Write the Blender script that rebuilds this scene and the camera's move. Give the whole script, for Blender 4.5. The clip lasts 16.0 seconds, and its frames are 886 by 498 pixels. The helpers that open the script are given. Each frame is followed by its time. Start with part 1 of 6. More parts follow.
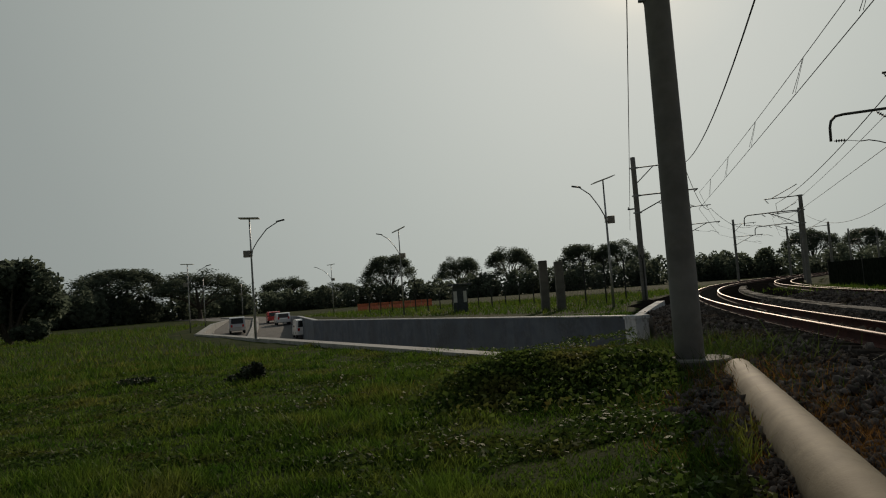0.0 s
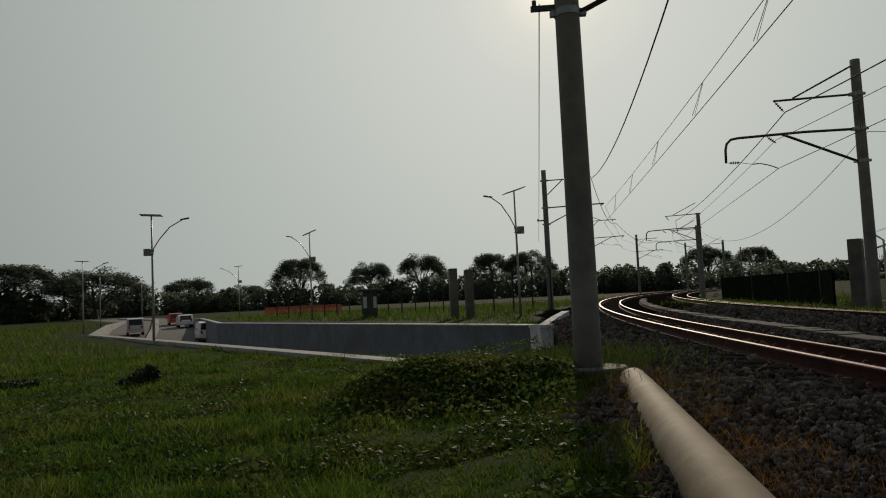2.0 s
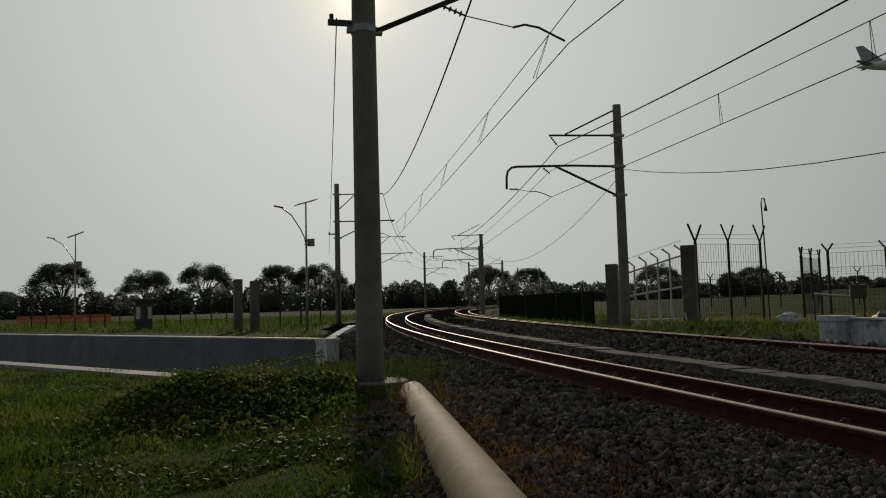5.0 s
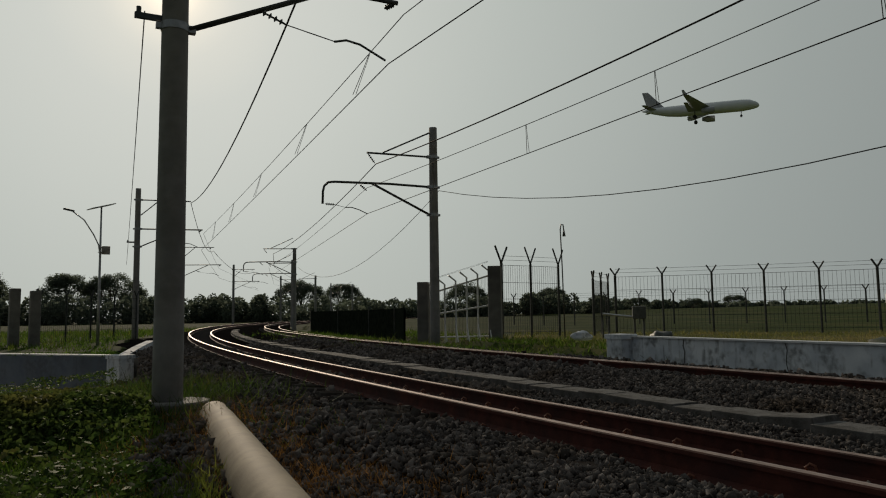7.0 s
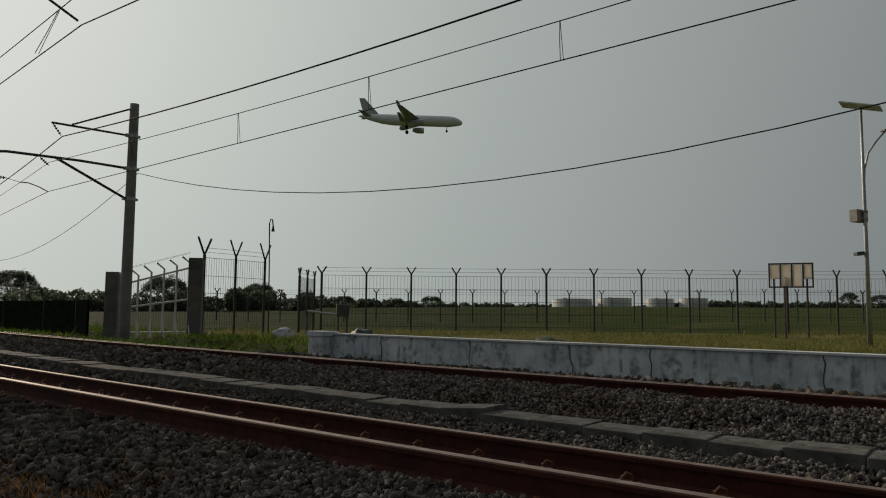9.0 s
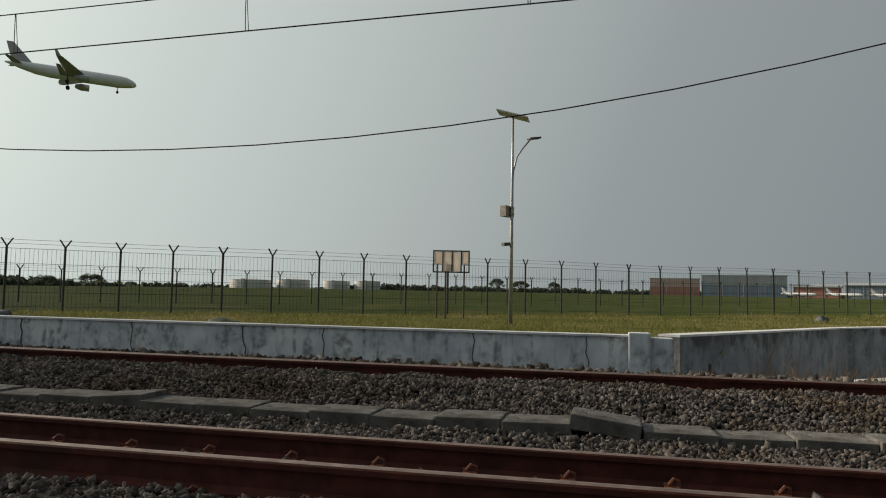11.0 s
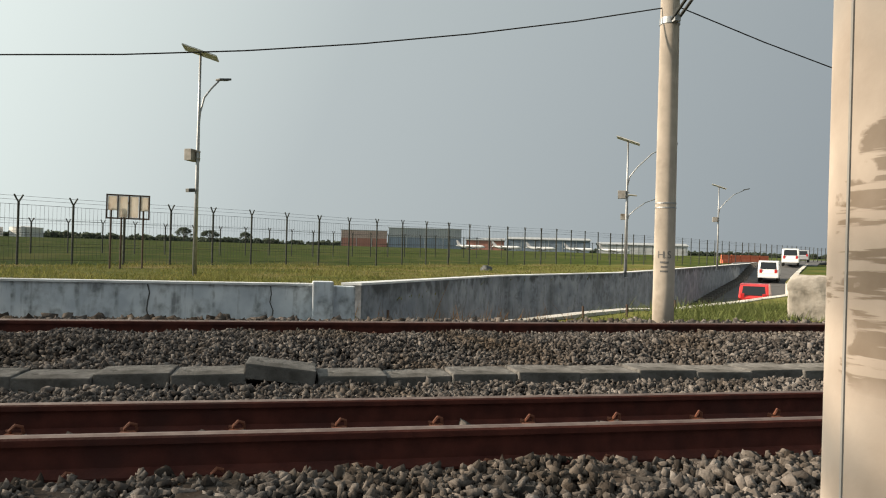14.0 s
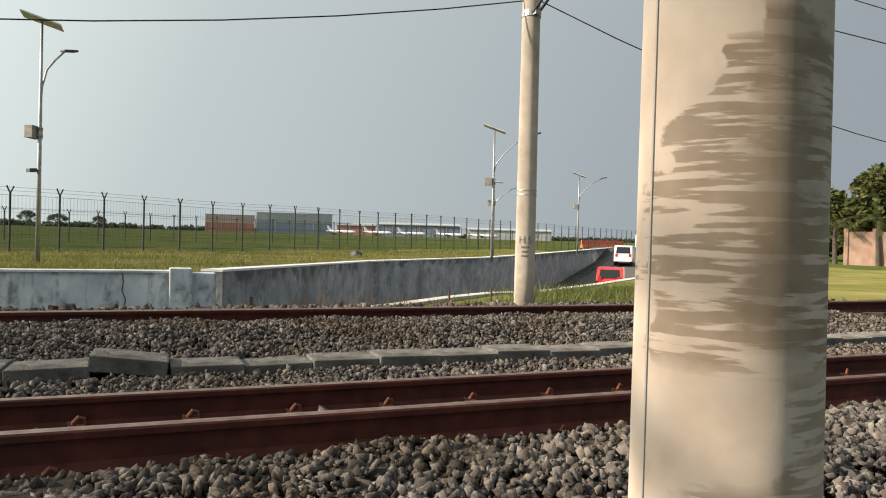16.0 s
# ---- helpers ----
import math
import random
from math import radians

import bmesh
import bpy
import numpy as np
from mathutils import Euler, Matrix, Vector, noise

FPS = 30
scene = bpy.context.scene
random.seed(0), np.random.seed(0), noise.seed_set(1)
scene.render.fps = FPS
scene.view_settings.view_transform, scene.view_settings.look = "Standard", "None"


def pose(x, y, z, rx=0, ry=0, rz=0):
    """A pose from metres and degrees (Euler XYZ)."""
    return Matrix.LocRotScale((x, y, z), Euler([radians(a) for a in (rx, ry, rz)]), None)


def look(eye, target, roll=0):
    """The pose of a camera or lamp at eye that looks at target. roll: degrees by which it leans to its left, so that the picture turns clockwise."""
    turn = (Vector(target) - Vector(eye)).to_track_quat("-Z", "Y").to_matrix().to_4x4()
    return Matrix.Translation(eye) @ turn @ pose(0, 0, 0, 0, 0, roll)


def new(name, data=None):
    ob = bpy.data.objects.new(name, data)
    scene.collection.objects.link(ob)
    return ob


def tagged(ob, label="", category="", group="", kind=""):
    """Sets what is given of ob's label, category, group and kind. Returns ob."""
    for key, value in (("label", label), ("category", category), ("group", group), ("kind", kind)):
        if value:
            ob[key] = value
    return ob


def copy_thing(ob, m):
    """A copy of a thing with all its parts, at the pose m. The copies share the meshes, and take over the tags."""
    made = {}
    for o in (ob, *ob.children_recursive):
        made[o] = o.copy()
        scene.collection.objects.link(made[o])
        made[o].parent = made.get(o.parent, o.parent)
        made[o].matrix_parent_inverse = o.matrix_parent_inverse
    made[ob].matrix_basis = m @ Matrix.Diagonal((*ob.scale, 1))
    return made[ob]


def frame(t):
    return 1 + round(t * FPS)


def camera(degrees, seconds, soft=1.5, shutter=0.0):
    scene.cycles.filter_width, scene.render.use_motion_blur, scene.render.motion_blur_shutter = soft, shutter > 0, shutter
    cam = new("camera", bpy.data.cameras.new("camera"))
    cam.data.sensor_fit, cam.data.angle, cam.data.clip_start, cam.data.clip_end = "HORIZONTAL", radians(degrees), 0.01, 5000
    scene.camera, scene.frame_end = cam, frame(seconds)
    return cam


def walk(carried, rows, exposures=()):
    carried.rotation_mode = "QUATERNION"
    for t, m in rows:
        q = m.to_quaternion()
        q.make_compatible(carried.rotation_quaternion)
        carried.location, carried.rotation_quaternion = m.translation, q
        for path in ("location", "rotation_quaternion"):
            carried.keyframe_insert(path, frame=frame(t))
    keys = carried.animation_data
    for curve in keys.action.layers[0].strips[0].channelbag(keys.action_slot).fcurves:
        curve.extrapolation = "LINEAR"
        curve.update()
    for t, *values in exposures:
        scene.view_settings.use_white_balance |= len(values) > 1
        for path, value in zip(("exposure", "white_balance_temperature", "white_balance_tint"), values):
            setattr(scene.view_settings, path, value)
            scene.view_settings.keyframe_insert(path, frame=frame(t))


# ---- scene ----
cam = camera(63.11, 16.0, soft=1.1)
PATH = [
    (0.0, pose(-0.070, 0.000, 1.600, 93.63, 4.18, 0.00)),
    (0.5, pose(-0.045, 0.029, 1.589, 93.98, 3.92, -1.02)),
    (1.0, pose(-0.026, 0.052, 1.586, 93.60, 3.32, -2.61)),
    (1.5, pose(-0.007, 0.065, 1.584, 93.63, 2.89, -5.02)),
    (2.0, pose(0.010, 0.062, 1.581, 93.72, 2.77, -7.03)),
    (2.5, pose(0.022, 0.054, 1.583, 94.06, 2.66, -8.62)),
    (3.0, pose(0.036, 0.054, 1.581, 93.86, 2.38, -11.81)),
    (3.5, pose(0.052, 0.060, 1.578, 93.72, 2.36, -14.73)),
    (6.0, pose(0.078, 0.082, 1.584, 94.36, 1.00, -30.06)),
    (6.5, pose(0.093, 0.099, 1.587, 94.40, 0.93, -33.72)),
    (7.0, pose(0.096, 0.109, 1.586, 95.16, 0.75, -38.39)),
    (7.5, pose(0.098, 0.110, 1.586, 95.23, 0.57, -42.42)),
    (8.0, pose(0.109, 0.101, 1.588, 95.13, 0.52, -48.87)),
    (8.5, pose(0.134, 0.090, 1.587, 95.33, 0.09, -55.17)),
    (9.0, pose(0.170, 0.083, 1.579, 94.88, -0.52, -61.28)),
    (9.5, pose(0.213, 0.082, 1.570, 94.60, -0.29, -67.34)),
    (10.0, pose(0.247, 0.075, 1.568, 94.38, -0.56, -74.89)),
    (12.5, pose(0.261, 0.032, 1.554, 91.78, -0.43, -99.12)),
    (13.0, pose(0.282, 0.005, 1.548, 90.85, -0.14, -103.97)),
    (13.5, pose(0.292, -0.021, 1.546, 90.31, -0.95, -107.28)),
    (14.0, pose(0.295, -0.045, 1.550, 90.38, -1.47, -110.38)),
    (14.5, pose(0.292, -0.062, 1.557, 91.76, -1.26, -113.93)),
    (15.0, pose(0.280, -0.082, 1.557, 90.60, -1.28, -115.56)),
    (15.5, pose(0.268, -0.103, 1.552, 89.69, -2.24, -119.51)),
    (16.0, pose(0.252, -0.107, 1.552, 89.47, -1.43, -120.56)),
]

EXPOSURES = [(0.0, -0.1), (3.5, 0.02), (7.0, -0.02), (9.0, 0.19), (10.0, 0.49), (12.5, 1.27), (14.0, 1.54), (16.0, 1.73)]
walk(cam, PATH, EXPOSURES)

# ---- sky and sun ----
SUN_AZ, SUN_EL = 17.3, 23.8          # degrees east of +y, above the horizon
world = bpy.data.worlds.new("world")
scene.world = world
world.use_nodes = True
wn = world.node_tree.nodes
sky = wn.new("ShaderNodeTexSky")
sky.sky_type = "NISHITA"
sky.sun_disc = False
sky.sun_elevation, sky.sun_rotation = radians(SUN_EL), radians(SUN_AZ)
sky.air_density, sky.dust_density, sky.ozone_density = 1.0, 1.0, 1.0
wn["Background"].inputs[1].default_value = 0.0004
world.node_tree.links.new(sky.outputs[0], wn["Background"].inputs[0])
# hazy air: brightest round the sun, dimmer and bluer away from it
az, el = radians(SUN_AZ), radians(SUN_EL)
SUNDIR = Vector((math.sin(az) * math.cos(el), math.cos(az) * math.cos(el), math.sin(el)))
coord, dot, to01, ramp01 = wn.new("ShaderNodeTexCoord"), wn.new("ShaderNodeVectorMath"), wn.new("ShaderNodeMapRange"), wn.new("ShaderNodeValToRGB")
dot.operation = "DOT_PRODUCT"
dot.inputs[1].default_value = SUNDIR
angle = wn.new("ShaderNodeMath")
angle.operation = "ARCCOSINE"
to01.inputs[1].default_value, to01.inputs[2].default_value = math.pi, 0.0
# degrees from the sun and colour
HAZE = [(180, (0.068, 0.082, 0.092)), (120, (0.097, 0.11, 0.119)), (80, (0.163, 0.181, 0.184)), (45, (0.325, 0.356, 0.34)), (25, (0.475, 0.506, 0.472)), (15, (0.57, 0.593, 0.55)), (8.5, (0.625, 0.64, 0.592)), (4.6, (0.71, 0.705, 0.635)), (2.4, (0.88, 0.83, 0.71)), (1.0, (1.2, 1.06, 0.85)), (0, (1.4, 1.2, 0.95))]
ramp01.color_ramp.elements[0].color, ramp01.color_ramp.elements[1].color = (*HAZE[0][1], 1), (*HAZE[-1][1], 1)
for at, rgb in HAZE[1:-1]:
    ramp01.color_ramp.elements.new(1 - at / 180).color = (*rgb, 1)
haze, both = wn.new("ShaderNodeBackground"), wn.new("ShaderNodeAddShader")
wl = world.node_tree.links
wl.new(coord.outputs["Generated"], dot.inputs[0])
wl.new(dot.outputs["Value"], angle.inputs[0])
wl.new(angle.outputs[0], to01.inputs[0])
wl.new(to01.outputs[0], ramp01.inputs[0])
wl.new(ramp01.outputs[0], haze.inputs[0])
wl.new(wn["Background"].outputs[0], both.inputs[0])
wl.new(haze.outputs[0], both.inputs[1])
wl.new(both.outputs[0], wn["World Output"].inputs[0])
sun = new("sun", bpy.data.lights.new("sun", "SUN"))
sun.data.energy, sun.data.angle, sun.data.color = 2.9, radians(0.8), (1.0, 0.83, 0.63)
sun.matrix_world = look((0, 0, 60), Vector((0, 0, 60)) - SUNDIR)


# ---- materials ----
def material(name, c1, c2=None, rough=0.8, metal=0.0, scale=6.0, bump=0.0, bump_scale=60.0, c3=None, big=0.7, stretch=(1, 1, 1), island=0.0, spec=0.5, coords="Object", through_light=0.0):
    """Two-scale noise between c1 and c2, stains of c3, fine relief."""
    m = bpy.data.materials.new(name)
    m.use_nodes = True
    n, k = m.node_tree.nodes, m.node_tree.links
    b = n["Principled BSDF"]
    b.inputs["Roughness"].default_value, b.inputs["Metallic"].default_value = rough, metal
    b.inputs["Specular IOR Level"].default_value = spec
    b.inputs["Diffuse Roughness"].default_value = 1.0 if rough >= 0.8 else 0.0
    c2 = c2 or c1
    tc, mp = n.new("ShaderNodeTexCoord"), n.new("ShaderNodeMapping")
    k.new(tc.outputs[coords], mp.inputs[0])
    mp.inputs["Scale"].default_value = stretch

    def noise_at(sc, detail=4.0):
        t = n.new("ShaderNodeTexNoise")
        t.inputs["Scale"].default_value, t.inputs["Detail"].default_value = sc, detail
        k.new(mp.outputs[0], t.inputs["Vector"])
        return t.outputs[0]

    def ramp(src, lo, hi):
        r = n.new("ShaderNodeMapRange")
        r.inputs[1].default_value, r.inputs[2].default_value = lo, hi
        k.new(src, r.inputs[0])
        return r.outputs[0]

    def mix(f, a, bb):
        x = n.new("ShaderNodeMix")
        x.data_type = "RGBA"
        k.new(f, x.inputs[0])
        for v, s in ((a, x.inputs[6]), (bb, x.inputs[7])):
            if isinstance(v, tuple):
                s.default_value = (*v, 1)
            else:
                k.new(v, s)
        return x.outputs[2]

    col = mix(ramp(noise_at(scale, 6.0), 0.35, 0.65), c1, c2)
    if c3:
        col = mix(ramp(noise_at(big, 5.0), 0.5, 0.68), col, c3)
    if island:
        g = n.new("ShaderNodeNewGeometry")
        hv = n.new("ShaderNodeHueSaturation")
        mr = n.new("ShaderNodeMapRange")
        mr.inputs[3].default_value, mr.inputs[4].default_value = 1 - island, 1 + island
        k.new(g.outputs["Random Per Island"], mr.inputs[0])
        k.new(mr.outputs[0], hv.inputs["Value"])
        k.new(col, hv.inputs["Color"])
        col = hv.outputs[0]
    k.new(col, b.inputs["Base Color"])
    if bump:
        bp = n.new("ShaderNodeBump")
        bp.inputs["Strength"].default_value, bp.inputs["Distance"].default_value = bump, 0.02
        k.new(noise_at(bump_scale, 3.0), bp.inputs["Height"])
        k.new(bp.outputs[0], b.inputs["Normal"])
    if through_light:
        tl, ms = n.new("ShaderNodeBsdfTranslucent"), n.new("ShaderNodeMixShader")
        ms.inputs[0].default_value = through_light
        k.new(col, tl.inputs["Color"])
        k.new(b.outputs[0], ms.inputs[1])
        k.new(tl.outputs[0], ms.inputs[2])
        k.new(ms.outputs[0], n["Material Output"].inputs["Surface"])
    return m


# Mown yellowish grass, also lightened beyond GRASS to put sunlight into its colour.
VERGE = material("sun_tinted_mown_verge", (0.085, 0.095, 0.027), (0.14, 0.137, 0.045), 0.95, scale=0.9, c3=(0.18, 0.152, 0.07), big=0.3, bump=0.9, bump_scale=18, spec=0.02)
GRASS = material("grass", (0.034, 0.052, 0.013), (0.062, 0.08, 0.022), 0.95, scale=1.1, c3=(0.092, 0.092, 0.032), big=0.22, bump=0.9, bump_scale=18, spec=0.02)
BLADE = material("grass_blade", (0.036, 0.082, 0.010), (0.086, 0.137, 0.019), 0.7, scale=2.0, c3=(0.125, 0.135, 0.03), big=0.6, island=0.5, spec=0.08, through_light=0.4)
# Bed under the loose stones, near black so the gaps between them look shaded.
SHADEBALLAST = material("ballast", (0.01, 0.009, 0.008), (0.022, 0.019, 0.018), 0.95, spec=0.0, scale=22, c3=(0.036, 0.027, 0.02), big=0.8, bump=1.0, bump_scale=26)
STONE = material("stone", (0.064, 0.057, 0.054), (0.165, 0.149, 0.138), 0.95, scale=9, c3=(0.095, 0.076, 0.06), big=0.9, island=0.6, spec=0.0, bump=0.5, bump_scale=60)
RUST = material("rusty_rail", (0.05, 0.014, 0.011), (0.085, 0.024, 0.017), 0.85, 0.0, scale=9, c3=(0.042, 0.016, 0.014), big=2, bump=0.2, bump_scale=60, spec=0.2)
RAILHEAD = material("worn_rail_head", (0.15, 0.10, 0.085), (0.23, 0.17, 0.145), 0.55, 0.7, scale=14)
RUSTCLIP = material("rusty_clip", (0.15, 0.052, 0.03), (0.21, 0.078, 0.042), 0.8, 0.1, scale=30)
# Concrete darkened for posts against the sun: shade mixed into the base colour.
DARKCONC = material("shade_darkened_concrete", (0.13, 0.125, 0.115), (0.19, 0.18, 0.165), 0.9, scale=3, c3=(0.09, 0.085, 0.08), big=0.9, bump=0.25)
CONCRETE = material("concrete", (0.36, 0.34, 0.31), (0.46, 0.44, 0.40), 0.85, scale=5, c3=(0.28, 0.26, 0.23), big=1.2, bump=0.25, bump_scale=70)
SLAB = material("slab_concrete", (0.10, 0.096, 0.092), (0.205, 0.197, 0.187), 0.9, scale=11, c3=(0.095, 0.09, 0.083), big=1.5, bump=0.6, bump_scale=45, spec=0.1)
SLEEPER = material("dark_sleeper_concrete", (0.05, 0.046, 0.043), (0.095, 0.088, 0.081), 0.95, scale=9, c3=(0.045, 0.036, 0.03), big=1.5, bump=0.4, bump_scale=50, spec=0.0)
WHITEWALL = material("old_whitewash", (0.47, 0.515, 0.56), (0.64, 0.68, 0.71), 0.85, scale=3.2, c3=(0.72, 0.745, 0.76), big=0.9, bump=0.2, bump_scale=40)
GREYWALL = material("weathered_grey_paint", (0.20, 0.225, 0.26), (0.31, 0.335, 0.365), 0.85, scale=2.1, c3=(0.15, 0.165, 0.18), big=0.8, bump=0.3, bump_scale=40)
# GREYWALL's paint made darker and bluer: this face's shade sits in the colour.
UNDERWALL = material("shaded_blue_grey_paint", (0.095, 0.122, 0.165), (0.135, 0.165, 0.205), 0.85, scale=2.0, c3=(0.085, 0.105, 0.13), big=0.5, bump=0.2, bump_scale=40)
COPING = material("white_coping", (0.58, 0.6, 0.61), (0.7, 0.71, 0.71), 0.8, scale=4, c3=(0.4, 0.41, 0.41), big=1.4)
KERB = material("kerb_concrete", (0.42, 0.41, 0.38), (0.52, 0.5, 0.47), 0.85, scale=3, c3=(0.3, 0.29, 0.26), big=0.8, bump=0.2)
ASPHALT = material("asphalt", (0.05, 0.05, 0.052), (0.075, 0.075, 0.077), 0.9, scale=2, bump=0.3, bump_scale=90)
POLEMAT = material("pole_concrete", (0.225, 0.22, 0.215), (0.285, 0.275, 0.262), 0.85, scale=4, c3=(0.18, 0.172, 0.163), big=1.5, bump=0.15, bump_scale=60)
STEEL = material("galvanised_steel", (0.28, 0.29, 0.3), (0.38, 0.39, 0.4), 0.5, 0.7, scale=12)
DARKSTEEL = material("dark_painted_steel", (0.045, 0.05, 0.05), (0.075, 0.08, 0.08), 0.6, 0.3, scale=8)
WIRE = material("copper_wire", (0.03, 0.028, 0.026), (0.05, 0.046, 0.042), 0.8, 0.0, scale=8, spec=0.1)
PIPEMAT = material("pipe_paint", (0.115, 0.096, 0.065), (0.155, 0.131, 0.09), 0.75, spec=0.12, scale=3, c3=(0.095, 0.077, 0.05), big=1.4, bump=0.1, bump_scale=40)


def streaked(m, rgb, top, amount, scale=1.0):
    """Adds dark rain streaks that run down from the coping, and blotches."""
    n, k = m.node_tree.nodes, m.node_tree.links
    b = n["Principled BSDF"]
    base = b.inputs["Base Color"].links[0].from_socket
    tc = n.new("ShaderNodeTexCoord")
    out = []
    for stretch, sc, lo, hi in (((1.0, 1.0, 0.12), 3.2 * scale, 0.52, 0.66), ((1.0, 1.0, 0.8), 1.1 * scale, 0.50, 0.62), ((1.0, 1.0, 1.0), 9.0, 0.35, 0.6)):
        mp, t, r = n.new("ShaderNodeMapping"), n.new("ShaderNodeTexNoise"), n.new("ShaderNodeMapRange")
        mp.inputs["Scale"].default_value = stretch
        t.inputs["Scale"].default_value, t.inputs["Detail"].default_value = sc, 6.0
        r.inputs[1].default_value, r.inputs[2].default_value = lo, hi
        k.new(tc.outputs["Object"], mp.inputs[0])
        k.new(mp.outputs[0], t.inputs["Vector"])
        k.new(t.outputs[0], r.inputs[0])
        out.append(r.outputs[0])
    mx, mul, am, x = n.new("ShaderNodeMath"), n.new("ShaderNodeMath"), n.new("ShaderNodeMath"), n.new("ShaderNodeMix")
    mx.operation, mul.operation, am.operation = "MAXIMUM", "MULTIPLY", "MULTIPLY"
    k.new(out[0], mx.inputs[0]), k.new(out[1], mx.inputs[1])
    k.new(mx.outputs[0], mul.inputs[0]), k.new(out[2], mul.inputs[1])
    k.new(mul.outputs[0], am.inputs[0])
    am.inputs[1].default_value = amount
    x.data_type = "RGBA"
    k.new(am.outputs[0], x.inputs[0]), k.new(base, x.inputs[6])
    x.inputs[7].default_value = (*rgb, 1)
    k.new(x.outputs[2], b.inputs["Base Color"])
    return m


streaked(WHITEWALL, (0.14, 0.15, 0.155), 1.0, 0.75, 3.0)
streaked(GREYWALL, (0.07, 0.078, 0.085), 1.0, 0.6, 2.4)
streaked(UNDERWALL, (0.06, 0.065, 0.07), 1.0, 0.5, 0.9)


def mould_band(m, rgb, z0, z1):
    """Ragged black mould in a strip below the coping, from z0 up to z1."""
    n, k = m.node_tree.nodes, m.node_tree.links
    b = n["Principled BSDF"]
    base = b.inputs["Base Color"].links[0].from_socket
    tc, sep, t, sc, ad, r, x = (n.new("ShaderNode" + q) for q in ("TexCoord", "SeparateXYZ", "TexNoise", "Math", "Math", "MapRange", "Mix"))
    k.new(tc.outputs["Object"], sep.inputs[0])
    k.new(tc.outputs["Object"], t.inputs["Vector"])
    t.inputs["Scale"].default_value, t.inputs["Detail"].default_value = 2.3, 8.0
    sc.operation, ad.operation = "MULTIPLY_ADD", "ADD"
    sc.inputs[1].default_value, sc.inputs[2].default_value = 1.5, -0.75
    k.new(t.outputs[0], sc.inputs[0])
    k.new(sep.outputs[2], ad.inputs[0]), k.new(sc.outputs[0], ad.inputs[1])
    r.inputs[1].default_value, r.inputs[2].default_value, r.inputs[4].default_value = z0, z1, 0.85
    k.new(ad.outputs[0], r.inputs[0])
    x.data_type = "RGBA"
    k.new(r.outputs[0], x.inputs[0]), k.new(base, x.inputs[6])
    x.inputs[7].default_value = (*rgb, 1)
    k.new(x.outputs[2], b.inputs["Base Color"])


mould_band(GREYWALL, (0.05, 0.055, 0.06), 0.80, 1.02)
streaked(KERB, (0.2, 0.19, 0.17), 1.0, 0.5)
streaked(POLEMAT, (0.17, 0.155, 0.135), 1.0, 0.35, 1.5)
streaked(PIPEMAT, (0.06, 0.05, 0.032), 1.0, 0.5, 2.0)
streaked(SLAB, (0.04, 0.038, 0.034), 1.0, 0.8, 3.0)


# ---- building helpers ----
def mesh_object(name, bm, mat, parent=None, label="", smooth=False):
    me = bpy.data.meshes.new(name)
    bm.to_mesh(me)
    bm.free()
    for mm in (mat if isinstance(mat, (list, tuple)) else [mat]):
        me.materials.append(mm)
    if smooth:
        me.polygons.foreach_set("use_smooth", [True] * len(me.polygons))
    ob = new(name, me)
    if parent:
        ob.parent = parent
    if label:
        ob["label"] = label
    return ob


def part(name, bm, mat, parent, label="", smooth=False):
    return mesh_object(name, bm, mat, parent, label, smooth)


def thing(name, place, label, category, group="", kind="", turn=0.0):
    e = new(name)
    e.empty_display_size = 0.2
    e.matrix_basis = Matrix.Translation(place) @ Matrix.Rotation(turn, 4, "Z")
    return tagged(e, label, category, group, kind)


def box(bm, x0, x1, y0, y1, z0, z1, m=None, bevel=0.0):
    r = bmesh.ops.create_cube(bm, size=1)
    mm = Matrix.Translation(((x0 + x1) / 2, (y0 + y1) / 2, (z0 + z1) / 2)) @ Matrix.Diagonal((x1 - x0, y1 - y0, z1 - z0, 1))
    bmesh.ops.transform(bm, matrix=(m @ mm) if m else mm, verts=r["verts"])
    if bevel:
        es = list({e for v in r["verts"] for e in v.link_edges})
        bmesh.ops.bevel(bm, geom=es, offset=bevel, segments=2, affect="EDGES", profile=0.6)
    return bm


def tube(bm, pts, radii, seg=10, cap=True):
    """A round bar along pts; radii: one number or one a point."""
    pts = [Vector(p) for p in pts]
    if not isinstance(radii, (list, tuple)):
        radii = [radii] * len(pts)
    rings = []
    side = None
    for i, p in enumerate(pts):
        d = (pts[min(i + 1, len(pts) - 1)] - pts[max(i - 1, 0)]).normalized()
        if side is None:
            side = d.orthogonal().normalized()
        side = (side - d * side.dot(d)).normalized()
        up = d.cross(side)
        rings.append([bm.verts.new(p + (side * math.cos(2 * math.pi * j / seg) + up * math.sin(2 * math.pi * j / seg)) * radii[i]) for j in range(seg)])
    for a, b in zip(rings, rings[1:]):
        for j in range(seg):
            bm.faces.new((a[j], a[(j + 1) % seg], b[(j + 1) % seg], b[j]))
    if cap:
        bm.faces.new(rings[0][::-1])
        bm.faces.new(rings[-1])
    return bm


def sweep(bm, profile, stations, closed=True):
    """Sweeps a profile of (u, z) along stations, each a function (u, z) -> place."""
    rows = [[bm.verts.new(st(u, z)) for u, z in profile] for st in stations]
    n = len(profile)
    for a, b in zip(rows, rows[1:]):
        for j in range(n if closed else n - 1):
            bm.faces.new((a[j], a[(j + 1) % n], b[(j + 1) % n], b[j]))
    if closed:
        bm.faces.new(rows[0][::-1])
        bm.faces.new(rows[-1])
    return bm


# ---- plan: the railway is a long right-hand curve ----
R0, TH0 = 205.0, 0.155
